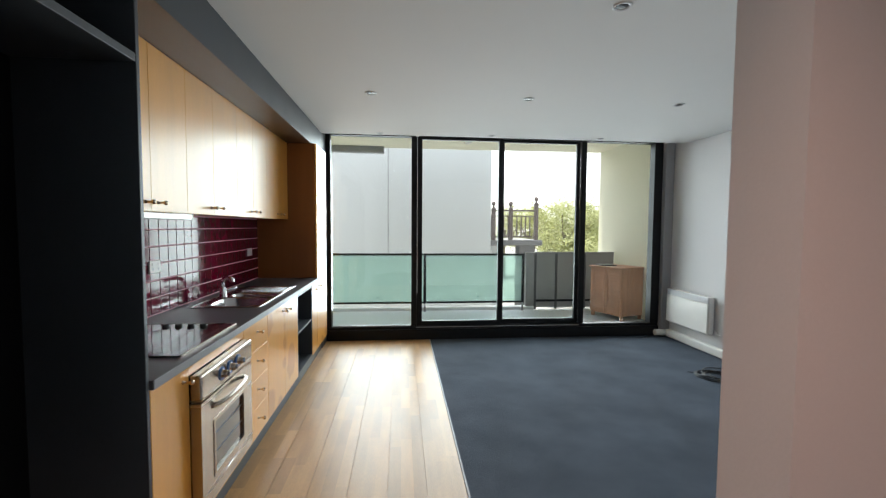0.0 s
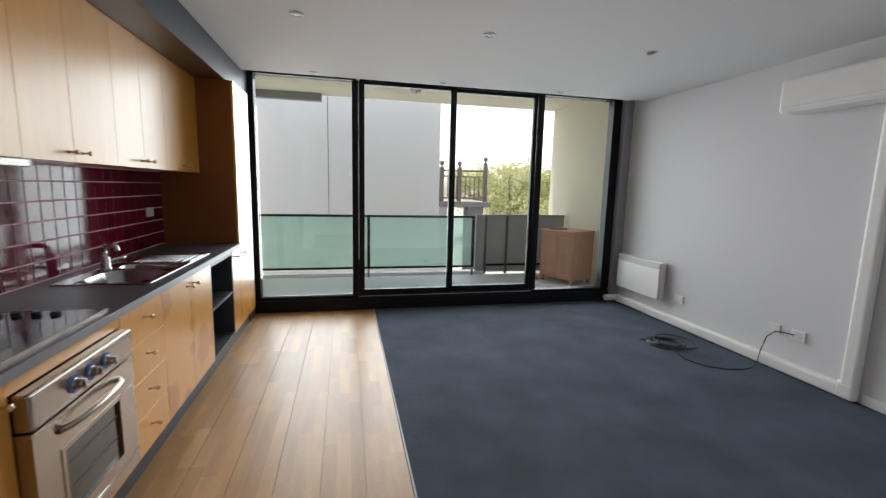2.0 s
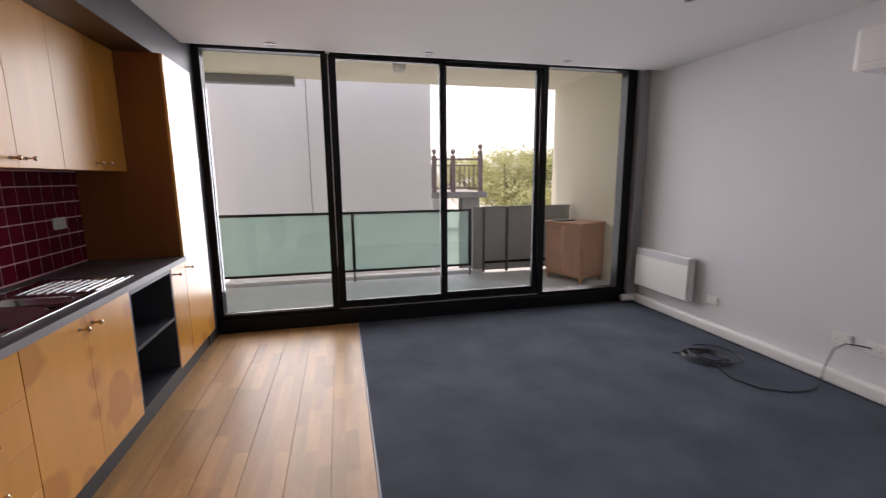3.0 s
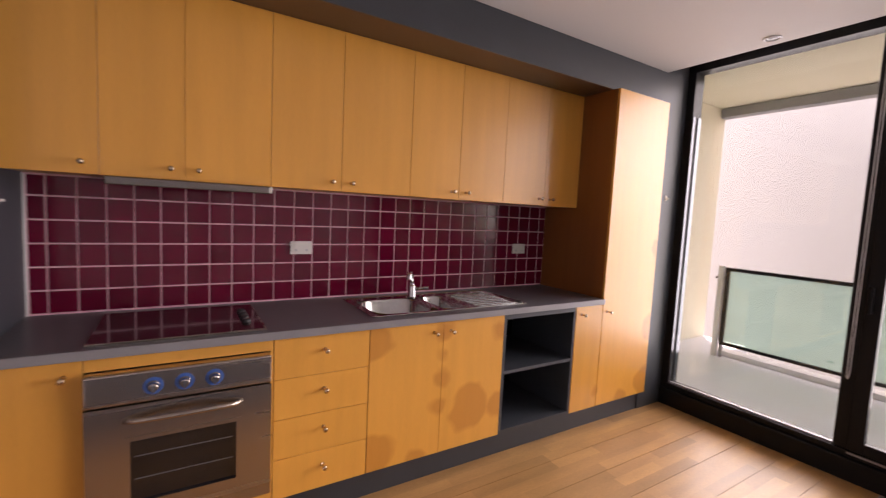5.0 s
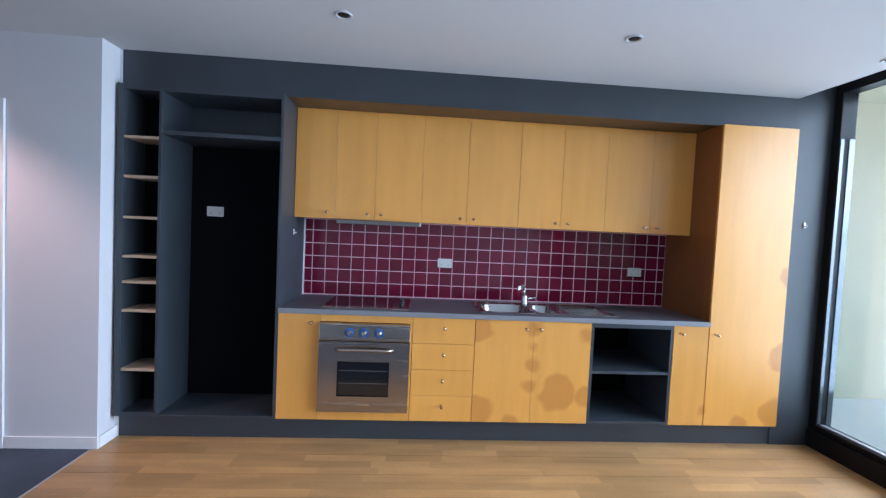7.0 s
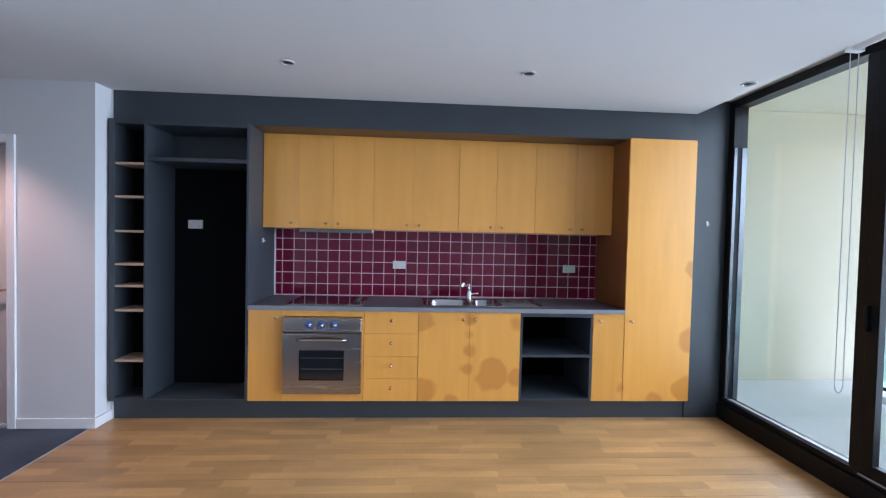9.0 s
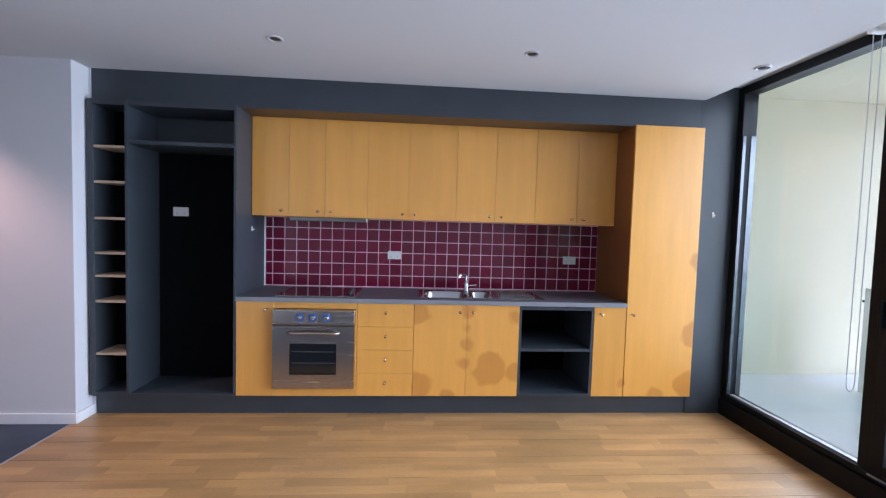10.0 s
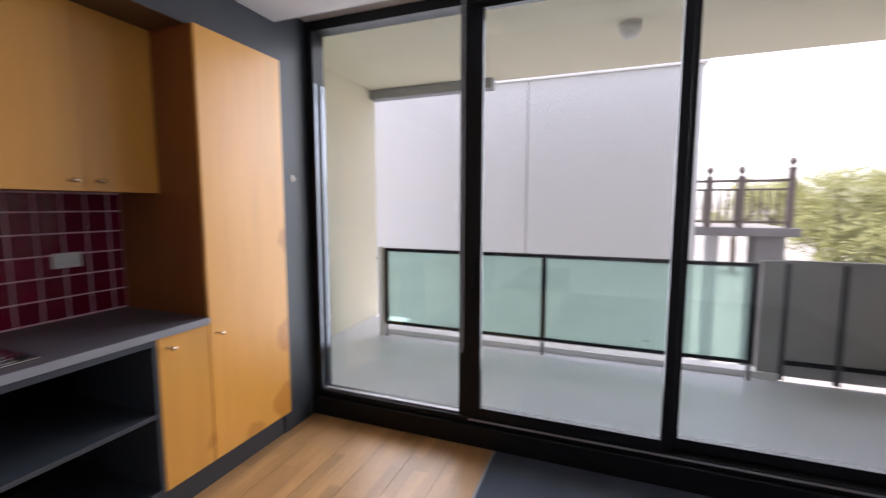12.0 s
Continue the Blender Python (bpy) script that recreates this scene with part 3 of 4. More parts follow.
def tree(seed):
    """A tapered trunk with limbs and a ragged crown of small leaf clumps."""
    rng = random.Random(seed)
    ob = thing("tree", (0, 0, 0), "leafy green street tree beyond the yard", "tree", "street trees")
    bm = tube([(0, 0, 0), (0.1, 0.05, 1.5), (0.05, 0.1, 3.0), (0.2, 0.1, 4.5)], 0.18)
    tips = []
    for k in range(9):
        a = k * 2.4
        tip = Vector((1.9 * math.cos(a) * rng.uniform(0.6, 1.1), 1.9 * math.sin(a) * rng.uniform(0.6, 1.1), rng.uniform(2.6, 6.2)))
        tips.append(tip)
        tube([(0.1, 0.08, 2.6 + 0.15 * k), (tip.x * 0.5, tip.y * 0.5, (tip.z + 3.0) / 2), tip], 0.05, 6, bm)
    part("trunk", bm, BARK, ob)
    verts, faces = [], []
    for tip in tips + [Vector((0.2, 0.1, 6.2)), Vector((0, 0, 5.0))]:
        for k in range(420):
            d = Vector((rng.gauss(0, 1), rng.gauss(0, 1), rng.gauss(0, 0.8)))
            c = tip + d.normalized() * rng.uniform(0.2, 1.15)
            u = Vector((rng.uniform(-1, 1), rng.uniform(-1, 1), rng.uniform(-1, 1))).normalized()
            w = u.orthogonal().normalized()
            s = rng.uniform(0.06, 0.13)
            i = len(verts)
            verts += [c - u * s, c + w * s * 0.5, c + u * s, c - w * s * 0.5]
            faces.append((i, i + 1, i + 2, i + 3))
    me = bpy.data.meshes.new("crown")
    me.from_pydata([tuple(v) for v in verts], [], faces)
    me.materials.append(LEAF)
    cr = new("crown", me)
    cr.parent = ob
    tagged(cr, "dense pale green leaves", kind="stuff")
    return ob


first = tree(4)
first.matrix_basis = pose(12.2, 27.0, -3.4)
for x, y, turn in ((14.2, 28.0, 75), (16.4, 27.0, 150), (13.0, 31.0, 220), (18.6, 29.0, 290), (15.6, 32.0, 20), (20.5, 27.0, 110), (23.0, 29.0, 200), (12.4, 35.0, 300), (10.6, 38.0, 40)):
    copy_thing(first, pose(x, y, -3.4, 0, 0, turn))
for x, y, turn in ((11.4, 24.0, 30), (13.2, 24.6, 160), (15.0, 24.0, 250), (17.0, 24.8, 70), (19.2, 24.2, 190)):
    copy_thing(first, pose(x, y, -5.6, 0, 0, turn))

# ---------------------------------------------------------------- kitchen: carcasses and grey shelving
solid("plinth", box(-0.30, -0.063, -1.304, 3.26, 0.0, 0.156), GREY, "slate grey painted plinth under the kitchen", "plinth", "structure")
solid("wall_mount", box(-0.606, -0.31, -1.304, 3.26, 0.0, 0.15), GREY, "slate grey base behind the plinth", "base", "structure")

rack = thing("tall_shelf_rack", (-0.1, -1.16, 0.157), "narrow slate grey rack with empty pale wooden shelves", "shelf")
part("side", box(-0.22, 0.0, -1.302, -1.262, 0.157, 2.291, 0.002), GREY, rack)
part("back", box(-0.239, -0.221, -1.302, -1.031, 0.157, 2.291), RECESS_BLACK, rack)
part("top", box(-0.22, -0.001, -1.2615, -1.0505, 2.255, 2.291), GREY, rack)
part("bottom", box(-0.22, -0.001, -1.2615, -1.0505, 0.157, 0.185), GREY, rack)
for z in (1.96, 1.71, 1.45, 1.20, 1.035, 0.85, 0.465):
    part("shelf", box(-0.22, -0.004, -1.2615, -1.0505, z - 0.009, z + 0.009, 0.001), SHELF_WOOD, rack, "pale wooden shelf")

niche = thing("fridge_niche", (-0.2, -0.67, 0.157), "empty slate grey fridge alcove with a top shelf", "alcove")
part("side", box(-0.38, 0.0, -1.050, -1.030, 0.157, 2.291, 0.002), GREY, niche)
part("side", box(-0.604, 0.0, -0.296, -0.277, 0.157, 2.291, 0.002), GREY, niche)
part("back", box(-0.40, -0.381, -1.030, -0.297, 0.157, 1.998), RECESS_BLACK, niche, "black back, deepened with recess shade")
part("upper_back", box(-0.379, -0.361, -1.0295, -0.2965, 2.0135, 2.2545), GREY, niche)
part("floor", box(-0.38, -0.001, -1.0295, -0.2965, 0.157, 0.172), GREY, niche)
part("shelf", box(-0.38, -0.001, -1.0295, -0.2965, 1.985, 2.013, 0.002), GREY, niche)
part("top", box(-0.38, -0.001, -1.0295, -0.2965, 2.255, 2.291), GREY, niche)


def socket(name, label, centre, ny, nz, facing="x", m=PLASTIC, sx=1):
    """A double power point: plate, two rockers and slots."""
    x, y, z = centre
    ob = thing(name, centre, label, "power point", "power points")
    part("plate", box(x, x + 0.010 * sx, y - ny / 2, y + ny / 2, z - nz / 2, z + nz / 2, 0.002), m, ob)
    for s in (-1, 1):
        part("rocker", box(x + 0.0102 * sx, x + 0.0135 * sx, y + s * ny * 0.25 - 0.008, y + s * ny * 0.25 + 0.008, z + nz * 0.12, z + nz * 0.34), m, ob)
        part("slot", box(x + 0.0102 * sx, x + 0.0112 * sx, y + s * ny * 0.25 - 0.006, y + s * ny * 0.25 + 0.006, z - nz * 0.28, z - nz * 0.1), HEATER_GREY, ob)
    return ob


socket("power_point", "white double power point on the alcove back", (-0.380, -0.86, 1.52), 0.116, 0.072)
socket("power_point", "white double power point on burgundy tiles", (-0.590, 0.85, 1.197), 0.116, 0.072)
socket("power_point", "white double power point on burgundy tiles", (-0.590, 2.44, 1.188), 0.116, 0.072)
socket("power_point", "white power point low on the white wall", (XR, 2.46, 0.30), -0.116, 0.072, sx=-1)
socket("power_point", "white power point low on the white wall", (XR, 1.40, 0.33), -0.116, 0.072, sx=-1)
socket("power_point", "white power point low on the white wall", (XR, 1.20, 0.33), -0.116, 0.072, sx=-1)


def handle(y, z, x, parent):
    """A small round knob on a stem."""
    bm = lathe([(0.0085, 0.0005), (0.0085, 0.003), (0.005, 0.005), (0.0045, 0.027), (0.0085, 0.031), (0.0112, 0.036), (0.0106, 0.042), (0.007, 0.045)], (x, y, z), 16, "x")
    part("knob", bm, KNOB, parent, "satin nickel round knob", smooth=True)


def door_part(parent, y0, y1, z0, z1, x=0.0, hy=None, hz=None, m=VENEER, name="door"):
    d = part(name, box(x - 0.018, x, y0 + 0.0009, y1 - 0.0009, z0 + 0.0009, z1 - 0.0009, 0.0010, 1), m, parent)
    if hy is not None:
        handle(hy, hz, x, d)
    return d


ZB, ZT = 0.158, 0.869


def base_unit(name, label, y0, y1, body=VENEER, top=ZT):
    ob = thing(name, (-0.3, (y0 + y1) / 2, ZB), label, "cabinet", "kitchen base cabinets")
    part("body", box(-0.604, -0.020, y0, y1, ZB, top), body, ob)
    return ob


u = base_unit("base_cabinet", "narrow honey beech base cabinet beside the oven", -0.275, -0.004)
door_part(u, -0.275, -0.004, ZB, ZT, hy=-0.055, hz=0.815)

u = thing("oven_housing", (-0.3, 0.3, ZB), "honey beech housing round the built-in oven", "cabinet", "kitchen base cabinets")
part("rail", box(-0.018, -0.001, -0.0025, 0.6085, 0.823, ZT), VENEER, u)
part("lower_panel", box(-0.018, -0.001, -0.0025, 0.6085, ZB, 0.226), VENEER, u)
part("body", box(-0.604, -0.58, -0.0025, 0.6085, ZB, ZT), VENEER, u)
part("stile", box(-0.018, -0.001, 0.5965, 0.6085, 0.2265, 0.8225), VENEER, u)

oven = thing("oven", (-0.28, 0.297, 0.228), "stainless steel built-in oven with blue dials and glass door", "oven")
part("case", box(-0.55, -0.002, 0.02, 0.575, 0.235, 0.81), BLACK, oven)
OX = 0.020
part("control_panel", box(-0.001, OX + 0.028, 0.0, 0.595, 0.706, 0.820, 0.008, 3), STEEL, oven)
d = part("oven_door", frame_yz(-0.001, OX + 0.024, 0.0, 0.595, 0.230, 0.700, 0.125, 0.468, 0.335, 0.572), STEEL, oven)
part("window", box(OX + 0.004, OX + 0.016, 0.1255, 0.4675, 0.3355, 0.5715), BLACK_GLASS, d, "dark glass oven window")
part("window_trim", frame_yz(OX + 0.0242, OX + 0.0275, 0.112, 0.480, 0.322, 0.585, 0.127, 0.466, 0.337, 0.570), STEEL, d)
for z in (0.42, 0.505):
    part("rack_bar", box(OX + 0.0162, OX + 0.0175, 0.14, 0.455, z, z + 0.004), SCREEN_POST, d)
arc = [(OX + 0.024 + 0.040 * math.sin(math.pi * k / 12) ** 0.5, 0.11 + 0.375 * k / 12, 0.648 + 0.008 * math.sin(math.pi * k / 12)) for k in range(13)]
part("door_handle", tube(arc, 0.011), STEEL, d, "curved steel bar handle", smooth=True)
part("badge", box(OX + 0.0242, OX + 0.026, 0.255, 0.345, 0.275, 0.289, 0.001, 1), CHROME, d)
for y in (0.197, 0.293, 0.390):
    k = part("knob", lathe([(0.020, 0.0), (0.020, 0.006), (0.017, 0.010), (0.015, 0.026), (0.012, 0.029)], (OX + 0.0285, y, 0.764), axis="x"), STEEL, oven, "steel dial with a blue ring")
    part("ring", lathe([(0.031, 0.0), (0.031, 0.004)], (OX + 0.0282, y, 0.764), axis="x"), BLUE, k)
    part("grip", box(OX + 0.0576, OX + 0.066, y - 0.004, y + 0.004, 0.748, 0.780, 0.002), CHROME, k)

u = base_unit("drawer_unit", "honey beech unit of four kitchen drawers", 0.611, 1.034)
hz = (ZT - ZB) / 4
for k in range(4):
    door_part(u, 0.611, 1.034, ZB + k * hz, ZB + (k + 1) * hz, hy=0.825, hz=ZB + (k + 0.62) * hz, name="drawer_front")

u = base_unit("sink_cabinet", "two-door beech sink cabinet with dark water stains", 1.036, 1.848, top=0.70)
door_part(u, 1.036, 1.441, ZB, ZT, hy=1.385, hz=0.815, m=VENEER_STAINED)
door_part(u, 1.441, 1.848, ZB, ZT, hy=1.485, hz=0.815, m=VENEER_STAINED)

u = thing("open_shelf_unit", (-0.3, 2.145, ZB), "open slate grey shelf unit under the worktop, empty", "shelf")
part("side", box(-0.58, -0.002, 1.850, 1.868, ZB, ZT), GREY, u)
part("side", box(-0.58, -0.002, 2.422, 2.440, ZB, ZT), GREY, u)
# Near-black back holds the shade inside the open shelves.
part("back", box(-0.60, -0.581, 1.850, 2.440, ZB, ZT), RECESS_BLACK, u)
part("bottom", box(-0.58, -0.002, 1.8685, 2.4215, ZB, ZB + 0.02), GREY, u)
part("top", box(-0.58, -0.002, 1.8685, 2.4215, ZT - 0.03, ZT), GREY, u)
part("shelf", box(-0.58, -0.004, 1.8685, 2.4215, 0.513, 0.533, 0.001), GREY, u)

u = base_unit("base_cabinet", "slim honey beech base cabinet beside the open shelves", 2.442, 2.699)
door_part(u, 2.442, 2.699, ZB, ZT, hy=2.490, hz=0.815, m=VENEER_STAINED)

u = thing("tall_cabinet", (-0.3, 2.98, ZB), "tall honey beech pantry cabinet with a stained door", "cabinet")
part("side_panel", box(-0.604, -0.0195, 2.703, 2.722, ZB, 2.288), VENEER_DARK, u, "side panel, darker and redder than the door")
part("body", box(-0.604, -0.0195, 2.7225, 3.258, ZB, 2.288), VENEER, u)
door_part(u, 2.703, 3.258, ZB, 2.288, hy=2.745, hz=0.815, m=VENEER_STAINED)

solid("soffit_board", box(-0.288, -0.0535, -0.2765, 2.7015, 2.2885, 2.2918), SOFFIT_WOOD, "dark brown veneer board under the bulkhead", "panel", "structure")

# Wall cabinets.
UX = -0.290
UZ0, UZ1 = 1.508, 2.288
edges = [-0.274, 0.013, 0.298, 0.637, 0.971, 1.358, 1.682, 2.02, 2.376, 2.702]
for a, b, hinge in ((0, 1, (1,)), (1, 3, (1, 0)), (3, 5, (1, 0)), (5, 7, (1, 0)), (7, 9, (1, 0))):
    ob = thing("wall_cabinet", (-0.45, (edges[a] + edges[b]) / 2, UZ0), "honey beech wall cabinet with round metal knobs", "cabinet", "kitchen wall cabinets")
    part("body", box(-0.604, UX - 0.020, edges[a] + 0.0005, edges[b] - 0.0005, UZ0 + 0.003, UZ1), VENEER, ob)
    for k, right in enumerate(hinge):
        y0, y1 = edges[a + k], edges[a + k + 1]
        door_part(ob, y0, y1, UZ0, UZ1, UX, hy=y1 - 0.05 if right else y0 + 0.05, hz=UZ0 + 0.045)

hood = thing("range_hood", (-0.42, 0.335, 1.49), "slim stainless steel slide-out range hood", "range hood")
part("body", box(-0.58, -0.30, 0.03, 0.64, 1.485, 1.507), HOOD, hood)
part("front", box(-0.298, -0.262, 0.03, 0.63, 1.474, 1.5065, 0.004), HOOD, hood)
part("end_cap", box(-0.298, -0.262, 0.6305, 0.64, 1.478, 1.5065, 0.002), PLASTIC, hood, "white plastic end cap")

# Worktop with a cut-out for the sink bowls.
SX0, SX1, SY0, SY1 = -0.50, -0.065, 1.075, 2.06
wt = thing("worktop", (-0.3, 1.2, 0.87), "dark grey laminate kitchen worktop with square edge", "worktop")
bm = ring_plate(-0.604, 0.010, -0.275, 2.7005, SX0 + 0.02, SX1 - 0.02, SY0 + 0.02, SY1 - 0.02, 0.870, 0.904, (0, 1, 2))
part("top", bm, COUNTER, wt)
part("front_edge", box(0.0105, 0.0150, -0.275, 2.7005, 0.870, 0.9035, 0.0015, 1), LIT_EDGE, wt, "grey edge strip, paler to look lit")


def bowl(y0, y1, x0, x1, depth, bm, r):
    """A sink bowl: sloped rounded walls and a floor, open at the top."""
    z = 0.9065
    rings = []
    for inset, dz in ((0.0, 0.0), (0.006, -0.012), (0.014, -depth + 0.03), (0.035, -depth + 0.005), (0.06, -depth)):
        ring = []
        for cx, cy, a0 in ((x1 - inset - r, y1 - inset - r, 0), (x0 + inset + r, y1 - inset - r, 90), (x0 + inset + r, y0 + inset + r, 180), (x1 - inset - r, y0 + inset + r, 270)):
            for k in range(6):
                a = radians(a0 + 90 * k / 5)
                ring.append(bm.verts.new((cx + r * math.cos(a), cy + r * math.sin(a), z + dz)))
        rings.append(ring)
    n = len(rings[0])
    for a, b in zip(rings, rings[1:]):
        for k in range(n):
            bm.faces.new((a[k], a[(k + 1) % n], b[(k + 1) % n], b[k]))
    bm.faces.new(rings[-1])


sink = thing("sink", (-0.28, 1.57, 0.904), "stainless steel inset sink with one and a half bowls and drainer", "sink")
B1, B2 = (1.115, 1.465), (1.505, 1.665)
# The rim plate, left open over the two bowls.
bm = box(SX0, SX1, SY0, B1[0], 0.9045, 0.9075, 0.001, 1)
box(SX0, SX1, B1[1], B2[0], 0.9045, 0.9075, bm=bm)
box(SX0, SX1, B2[1], SY1, 0.9045, 0.9075, 0.001, 1, bm=bm)
for y0, y1 in (B1, B2):
    box(SX0, -0.425, y0, y1, 0.9045, 0.9075, bm=bm)
    box(-0.095, SX1, y0, y1, 0.9045, 0.9075, bm=bm)
part("rim", bm, SINK_STEEL, sink)
lip = box(SX0 - 0.006, SX1 + 0.006, SY0 - 0.006, SY0, 0.9045, 0.910, 0.002, 1)
box(SX0 - 0.006, SX1 + 0.006, SY1, SY1 + 0.006, 0.9045, 0.910, 0.002, 1, bm=lip)
box(SX0 - 0.006, SX0, SY0, SY1, 0.9045, 0.910, 0.002, 1, bm=lip)
box(SX1, SX1 + 0.006, SY0, SY1, 0.9045, 0.910, 0.002, 1, bm=lip)
part("raised_edge", lip, SINK_STEEL, sink)
for (y0, y1), depth in ((B1, 0.17), (B2, 0.12)):
    bm = bmesh.new()
    bowl(y0, y1, -0.425, -0.095, depth, bm, 0.095 if y1 - y0 > 0.3 else 0.06)
    b = part("bowl", bm, SINK_STEEL, sink, smooth=True)
    part("drain", lathe([(0.038, -0.002), (0.038, 0.003), (0.02, 0.004)], (-0.26, (y0 + y1) / 2, 0.9085 - depth)), CHROME, b)
for k in range(9):
    x = -0.425 + k * 0.041
    part("drainer_rib", box(x, x + 0.014, 1.72, 2.01, 0.9076, 0.9125, 0.002, 1), SINK_STEEL, sink)
part("plug", lathe([(0.024, 0.0), (0.024, 0.006), (0.008, 0.012)], (-0.10, 2.035, 0.9078)), BLACK, sink, "dark rubber plug")

tap = thing("mixer_tap", (-0.455, 1.485, 0.908), "chrome single-lever kitchen mixer tap", "tap")
part("body", lathe([(0.028, 0.908), (0.028, 0.914), (0.024, 0.920), (0.024, 0.972), (0.019, 0.984)], (-0.455, 1.485, 0)), CHROME, tap, smooth=True)
part("spout", tube([(-0.455, 1.485, 0.975), (-0.454, 1.484, 1.01), (-0.45, 1.478, 1.036), (-0.438, 1.466, 1.052), (-0.415, 1.448, 1.058), (-0.38, 1.425, 1.056), (-0.36, 1.412, 1.050)], 0.0145), CHROME, tap, smooth=True)
part("nozzle", rod((-0.362, 1.413, 1.052), (-0.358, 1.410, 1.030), 0.0155, bevel=0.002), CHROME, tap)
part("lever", tube([(-0.44, 1.50, 0.955), (-0.425, 1.52, 0.962), (-0.40, 1.545, 0.968), (-0.385, 1.56, 0.970)], 0.010), CHROME, tap, smooth=True)

hob = thing("cooktop", (-0.28, 0.28, 0.904), "black ceramic glass cooktop with four knobs", "cooktop")
part("plate", box(-0.515, -0.035, -0.005, 0.580, 0.9045, 0.911, 0.001, 1), BLACK_GLASS, hob)
part("front_trim", box(-0.034, -0.028, -0.005, 0.580, 0.9045, 0.9125), STEEL, hob, "steel trim strip")
part("side_trim", box(-0.515, -0.028, 0.5805, 0.586, 0.9045, 0.9125), STEEL, hob, "steel trim strip")
for x in (-0.36, -0.297, -0.234, -0.171):
    part("knob", lathe([(0.019, 0.9115), (0.017, 0.922), (0.014, 0.925)], (x, 0.525, 0)), BLACK, hob)

# Small switches on the grey panels.
for x, y, z, nm in ((-0.054, 3.40, 1.62, "wall_hook"), (-0.30, -0.2785, 1.40, "wall_hook")):
    o = thing(nm, (x, y, z), "small white wall hook on grey paint", "hook", "wall hooks")
    if x > -0.1:
        part("plate", box(x, x + 0.006, y - 0.008, y + 0.008, z - 0.02, z + 0.02, 0.002), PLASTIC, o)
        part("peg", rod((x + 0.006, y, z - 0.008), (x + 0.022, y, z - 0.004), 0.005), PLASTIC, o)
    else:
        part("plate", box(x - 0.008, x + 0.008, y, y + 0.006, z - 0.02, z + 0.02, 0.002), PLASTIC, o)
        part("peg", rod((x, y + 0.006, z - 0.008), (x, y + 0.022, z - 0.004), 0.005), PLASTIC, o)

# ---------------------------------------------------------------- east wall: heater, air conditioner, trunking, cable
ht = thing("panel_heater", (4.40, 3.06, 0.22), "white electric panel heater mounted low on the wall", "heater")
part("body", box(4.375, 4.440, 2.675, 3.45, 0.225, 0.655, 0.006), PLASTIC, ht)
part("front_panel", box(4.362, 4.3745, 2.685, 3.44, 0.232, 0.575, 0.004), PLASTIC, ht)
part("grille", box(4.368, 4.3745, 2.685, 3.44, 0.580, 0.650, 0.002), HEATER_GREY, ht, "pale grey outlet grille")
for k in range(5):
    part("louvre", box(4.364, 4.3679, 2.70, 3.425, 0.588 + k * 0.012, 0.593 + k * 0.012), HEATER_GREY, ht)
for y in (2.8, 3.3):
    part("bracket", box(4.4405, XR, y, y + 0.03, 0.35, 0.55), HEATER_GREY, ht)
part("cord", tube([(4.43, 2.676, 0.30), (4.435, 2.62, 0.245), (4.44, 2.56, 0.24), (4.438, 2.50, 0.275), (4.44, 2.478, 0.288)], 0.004, 8), PLASTIC, ht, "white power cord")

ac = thing("air_conditioner", (4.33, 0.99, 2.06), "white wall-mounted split air conditioner", "air conditioner")
bm = box(4.225, XR - 0.001, 0.56, 1.43, 2.065, 2.325, 0.03, 4)
part("body", bm, PLASTIC, ac, smooth=False)
part("louvre", box(4.222, 4.31, 0.60, 1.39, 2.061, 2.078, 0.004), TRIM, ac)
part("panel_line", box(4.2235, 4.226, 0.60, 1.39, 2.107, 2.110), HEATER_GREY, ac)

tk = thing("pipe_trunking", (4.42, 2.0, 0.0), "chunky white plastic pipe trunking along the wall", "trunking")
part("run", box(4.385, XR - 0.001, 0.735, 3.49, 0.004, 0.105, 0.022, 3), PLASTIC, tk)
part("riser", box(4.385, XR - 0.001, 0.735, 0.835, 0.095, 2.08, 0.022, 3), PLASTIC, tk)
part("elbow", box(4.383, XR - 0.001, 0.733, 0.86, 0.003, 0.13, 0.024, 3), PLASTIC, tk)
part("end_pipe", rod((4.24, 3.49, 0.055), (4.40, 3.49, 0.055), 0.04, bevel=0.008), PLASTIC, tk, "short white pipe end")

pts = []
for k in range(150):
    a = k * 0.28
    wob = noise.noise(Vector((k * 0.06, 0.3, 0.7)))
    r = 0.15 + 0.15 * wob
    pts.append((3.96 + r * 1.05 * math.cos(a) + 0.03 * math.sin(a * 0.31), 1.97 + r * math.sin(a) + 0.04 * wob, 0.008 + 0.0016 * (k / 10) * (0.6 + 0.4 * math.sin(a * 1.7))))
tail = [Vector((3.80, 1.62, 0.008)), Vector((3.86, 1.46, 0.006)), Vector((4.00, 1.37, 0.006)), Vector((4.14, 1.35, 0.006)), Vector((4.24, 1.37, 0.008)), Vector((4.36, 1.43, 0.02)), Vector((4.372, 1.425, 0.12)), Vector((4.375, 1.39, 0.26)), Vector((4.38, 1.33, 0.325)), Vector((4.40, 1.26, 0.335)), Vector((4.432, 1.215, 0.332))]
solid("extension_cable", tube(pts + tail, 0.0045, 8), BLACK, "coiled black extension cable lying on the carpet", "cable", smooth=True)
solid("cable_end", tube([(3.74, 2.12, 0.006), (3.80, 2.10, 0.006), (3.88, 2.05, 0.012), (3.93, 2.10, 0.014)], 0.004, 8), BLACK, "loose end of a black cable on carpet", "cable", smooth=True)

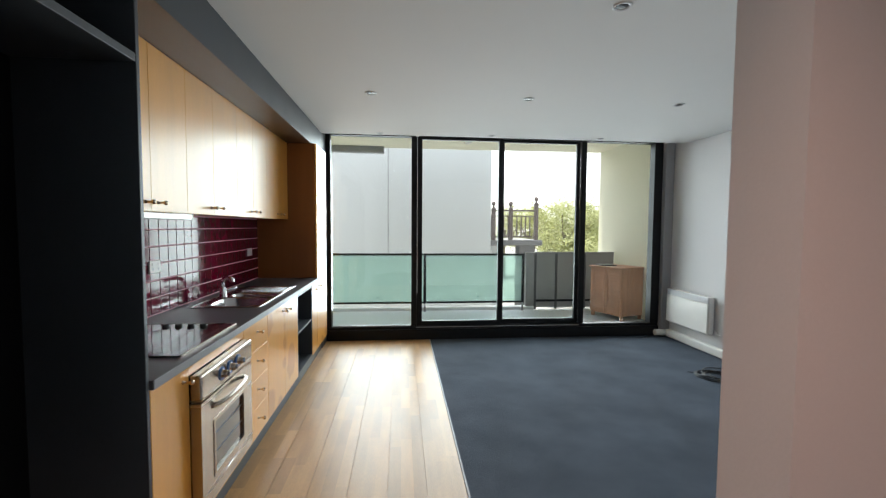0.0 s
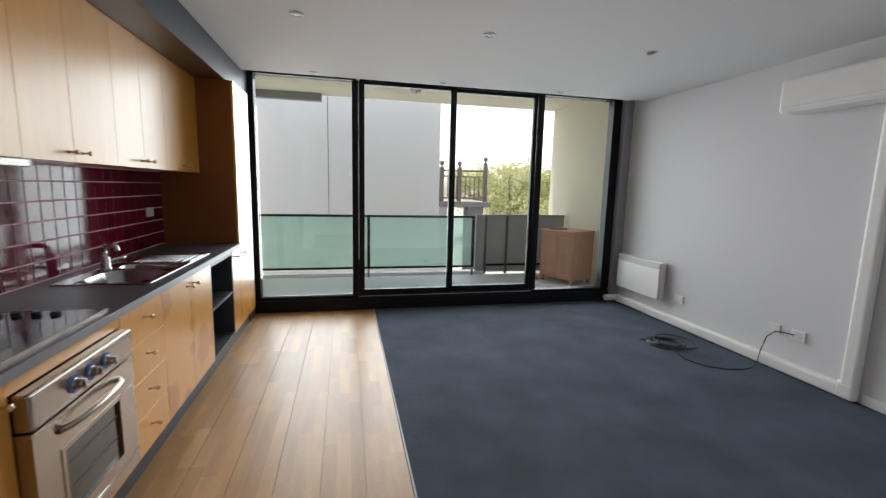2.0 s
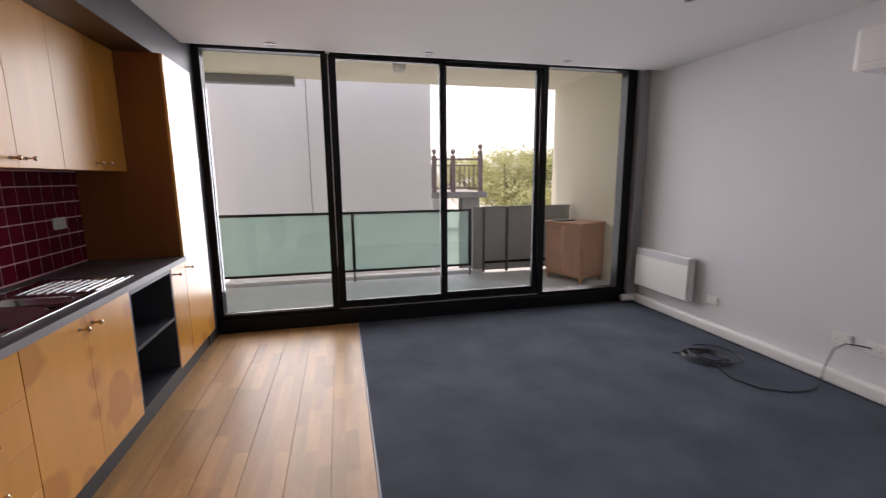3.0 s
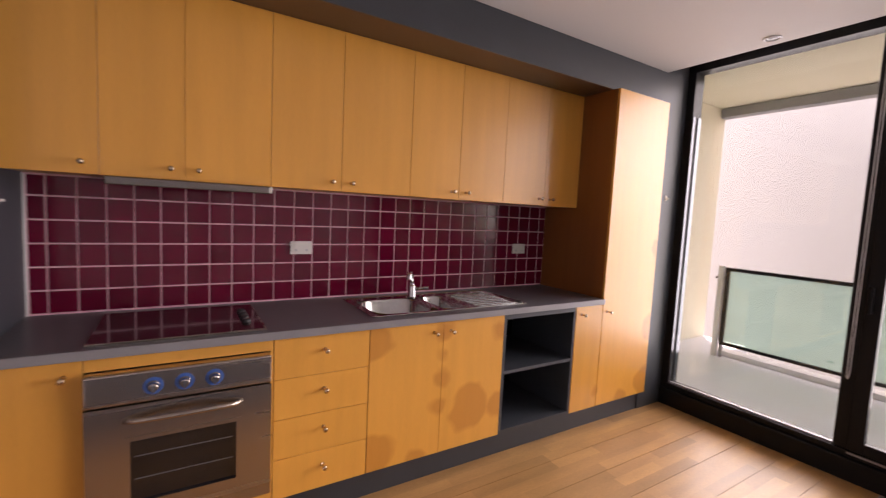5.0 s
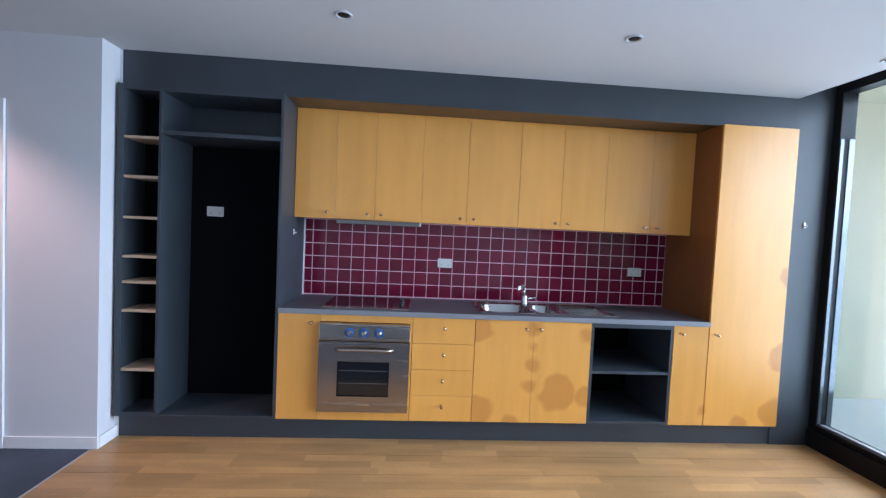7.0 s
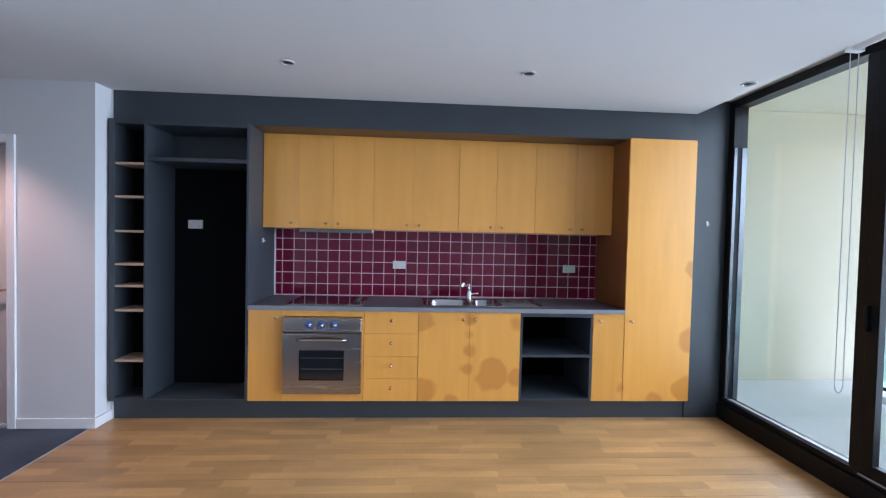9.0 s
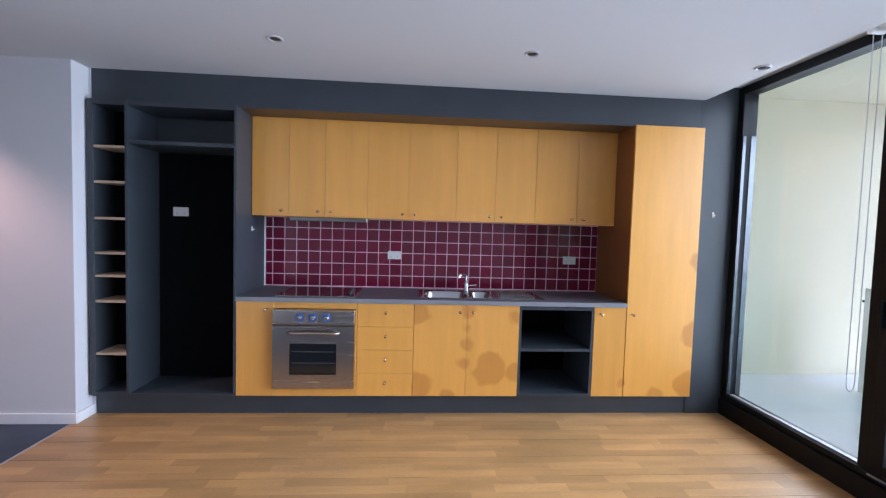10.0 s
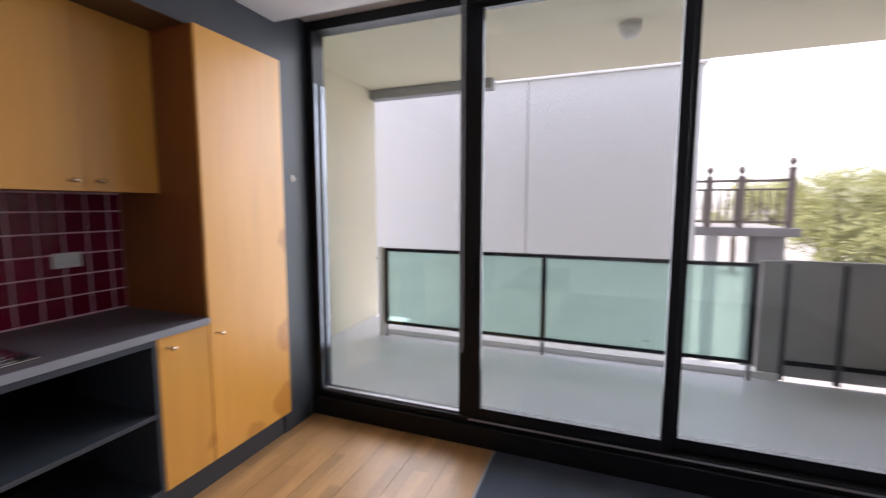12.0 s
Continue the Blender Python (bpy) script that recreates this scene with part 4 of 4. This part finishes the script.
# ---------------------------------------------------------------- downlights
def downlight(x, y, m=None):
    ob = thing("downlight", (x, y, ZC), "small round recessed ceiling downlight, off" if m is None else "small round warm ceiling downlight, on", "lamp", "ceiling downlights")
    bm = bmesh.new()
    n = 24
    rings = []
    for r, z in ((0.046, 0.0), (0.046, -0.004), (0.041, -0.007), (0.034, -0.006), (0.030, -0.0005)):
        rings.append([bm.verts.new((x + r * math.cos(2 * math.pi * k / n), y + r * math.sin(2 * math.pi * k / n), ZC + z)) for k in range(n)])
    for a, b in zip(rings, rings[1:]):
        for k in range(n):
            bm.faces.new((a[k], a[(k + 1) % n], b[(k + 1) % n], b[k]))
    part("bezel", bm, HEATER_GREY, ob, "pale metal ring")
    part("lamp_face", lathe([(0.030, ZC - 0.0012), (0.024, ZC - 0.003), (0.012, ZC - 0.005)], (x, y, 0)), m or BLACK, ob)
    return ob


for y in (0.19, 1.70, 3.17):
    for x in (0.63, 1.93, 3.26):
        downlight(x, y)
downlight(0.75, -2.2, WARM)
hl = new("hall_lamp", bpy.data.lights.new("hall_lamp", "SPOT"))
hl.data.energy, hl.data.color, hl.data.spot_size, hl.data.spot_blend, hl.data.shadow_soft_size = 13, (1.0, 0.60, 0.47), radians(110), 0.6, 0.03
hl.matrix_world = look((0.75, -2.2, 2.49), (0.75, -2.201, 0))

# ---------------------------------------------------------------- tiles and planks
sb = thing("splashback", (-0.6, 1.2, 0.905), "burgundy glazed square tiles with pale pink grout", "splashback", kind="structure")
part("grout_bed", box(-0.6065, -0.596, -0.2765, 2.7025, 0.9045, 1.5105), GROUT, sb)
part("edge_strip", box(-0.596, -0.588, -0.2765, -0.268, 0.9045, 1.507), TRIM, sb, "white edge strip")
PITCH, GAP = 0.1016, 0.0076
cols = [(-0.2665, -0.205)] + [(-0.205 + PITCH * k, -0.205 + PITCH * (k + 1)) for k in range(28)] + [(-0.205 + PITCH * 28, 2.7015)]
rows_z = [(0.9100 + PITCH * k, 0.9100 + PITCH * (k + 1)) for k in range(5)] + [(0.9100 + PITCH * 5, 1.5065)]
cache = {}
for y0, y1 in cols:
    for z0, z1 in rows_z:
        w, h = round(y1 - y0 - GAP, 4), round(z1 - z0 - GAP, 4)
        if (w, h) not in cache:
            cache[(w, h)] = mesh_of("tile", box(0, 0.0042, -w / 2, w / 2, -h / 2, h / 2, 0.0012, 1), TILE)
        t = new("tile", cache[(w, h)])
        t.parent = sb
        t.location = Vector((-0.596, (y0 + y1) / 2, (z0 + z1) / 2)) - ORIGIN[sb]
        t.rotation_euler = (0, random.uniform(-0.004, 0.004), random.uniform(-0.004, 0.004))

wf = thing("parquet_floor", (0.6, 1.1, -0.016), "glossy honey oak parquet floor with short worn blocks", "floor", kind="structure")
part("bed", box(-0.063, 1.233, -1.344, YW, -0.0158, -0.0075), PLANK, wf)
part("edge_strip", box(1.2335, 1.2455, -1.344, YW, -0.0158, 0.003, 0.001, 1), ALU_GREY, wf, "pale metal edge strip")
part("hall_strip", box(0.108, 1.2325, -1.356, -1.3445, -0.0158, 0.003, 0.001, 1), ALU_GREY, wf, "pale metal edge strip")
cache = {}
STRIP = 1.296 / 18
rng = random.Random(11)
for i in range(18):
    x0 = -0.063 + i * STRIP
    y = -1.344
    first_len = rng.uniform(0.15, 0.5)
    while y < YW - 0.001:
        ln = first_len if y == -1.344 else rng.choice((0.36, 0.42, 0.5, 0.58))
        ln = round(min(ln, YW - y), 4)
        if YW - y - ln < 0.1:
            ln = round(YW - y, 4)
        gap = 0.0028 if i % 3 == 2 else 0.0
        key = (ln, gap)
        if key not in cache:
            cache[key] = mesh_of("plank", box(-STRIP / 2, STRIP / 2 - gap, -ln / 2, ln / 2, -0.0074, 0.0), PLANK)
        p = new("plank", cache[key])
        p.parent = wf
        p.location = Vector((x0 + STRIP / 2, y + ln / 2, 0)) - ORIGIN[wf]
        y += ln
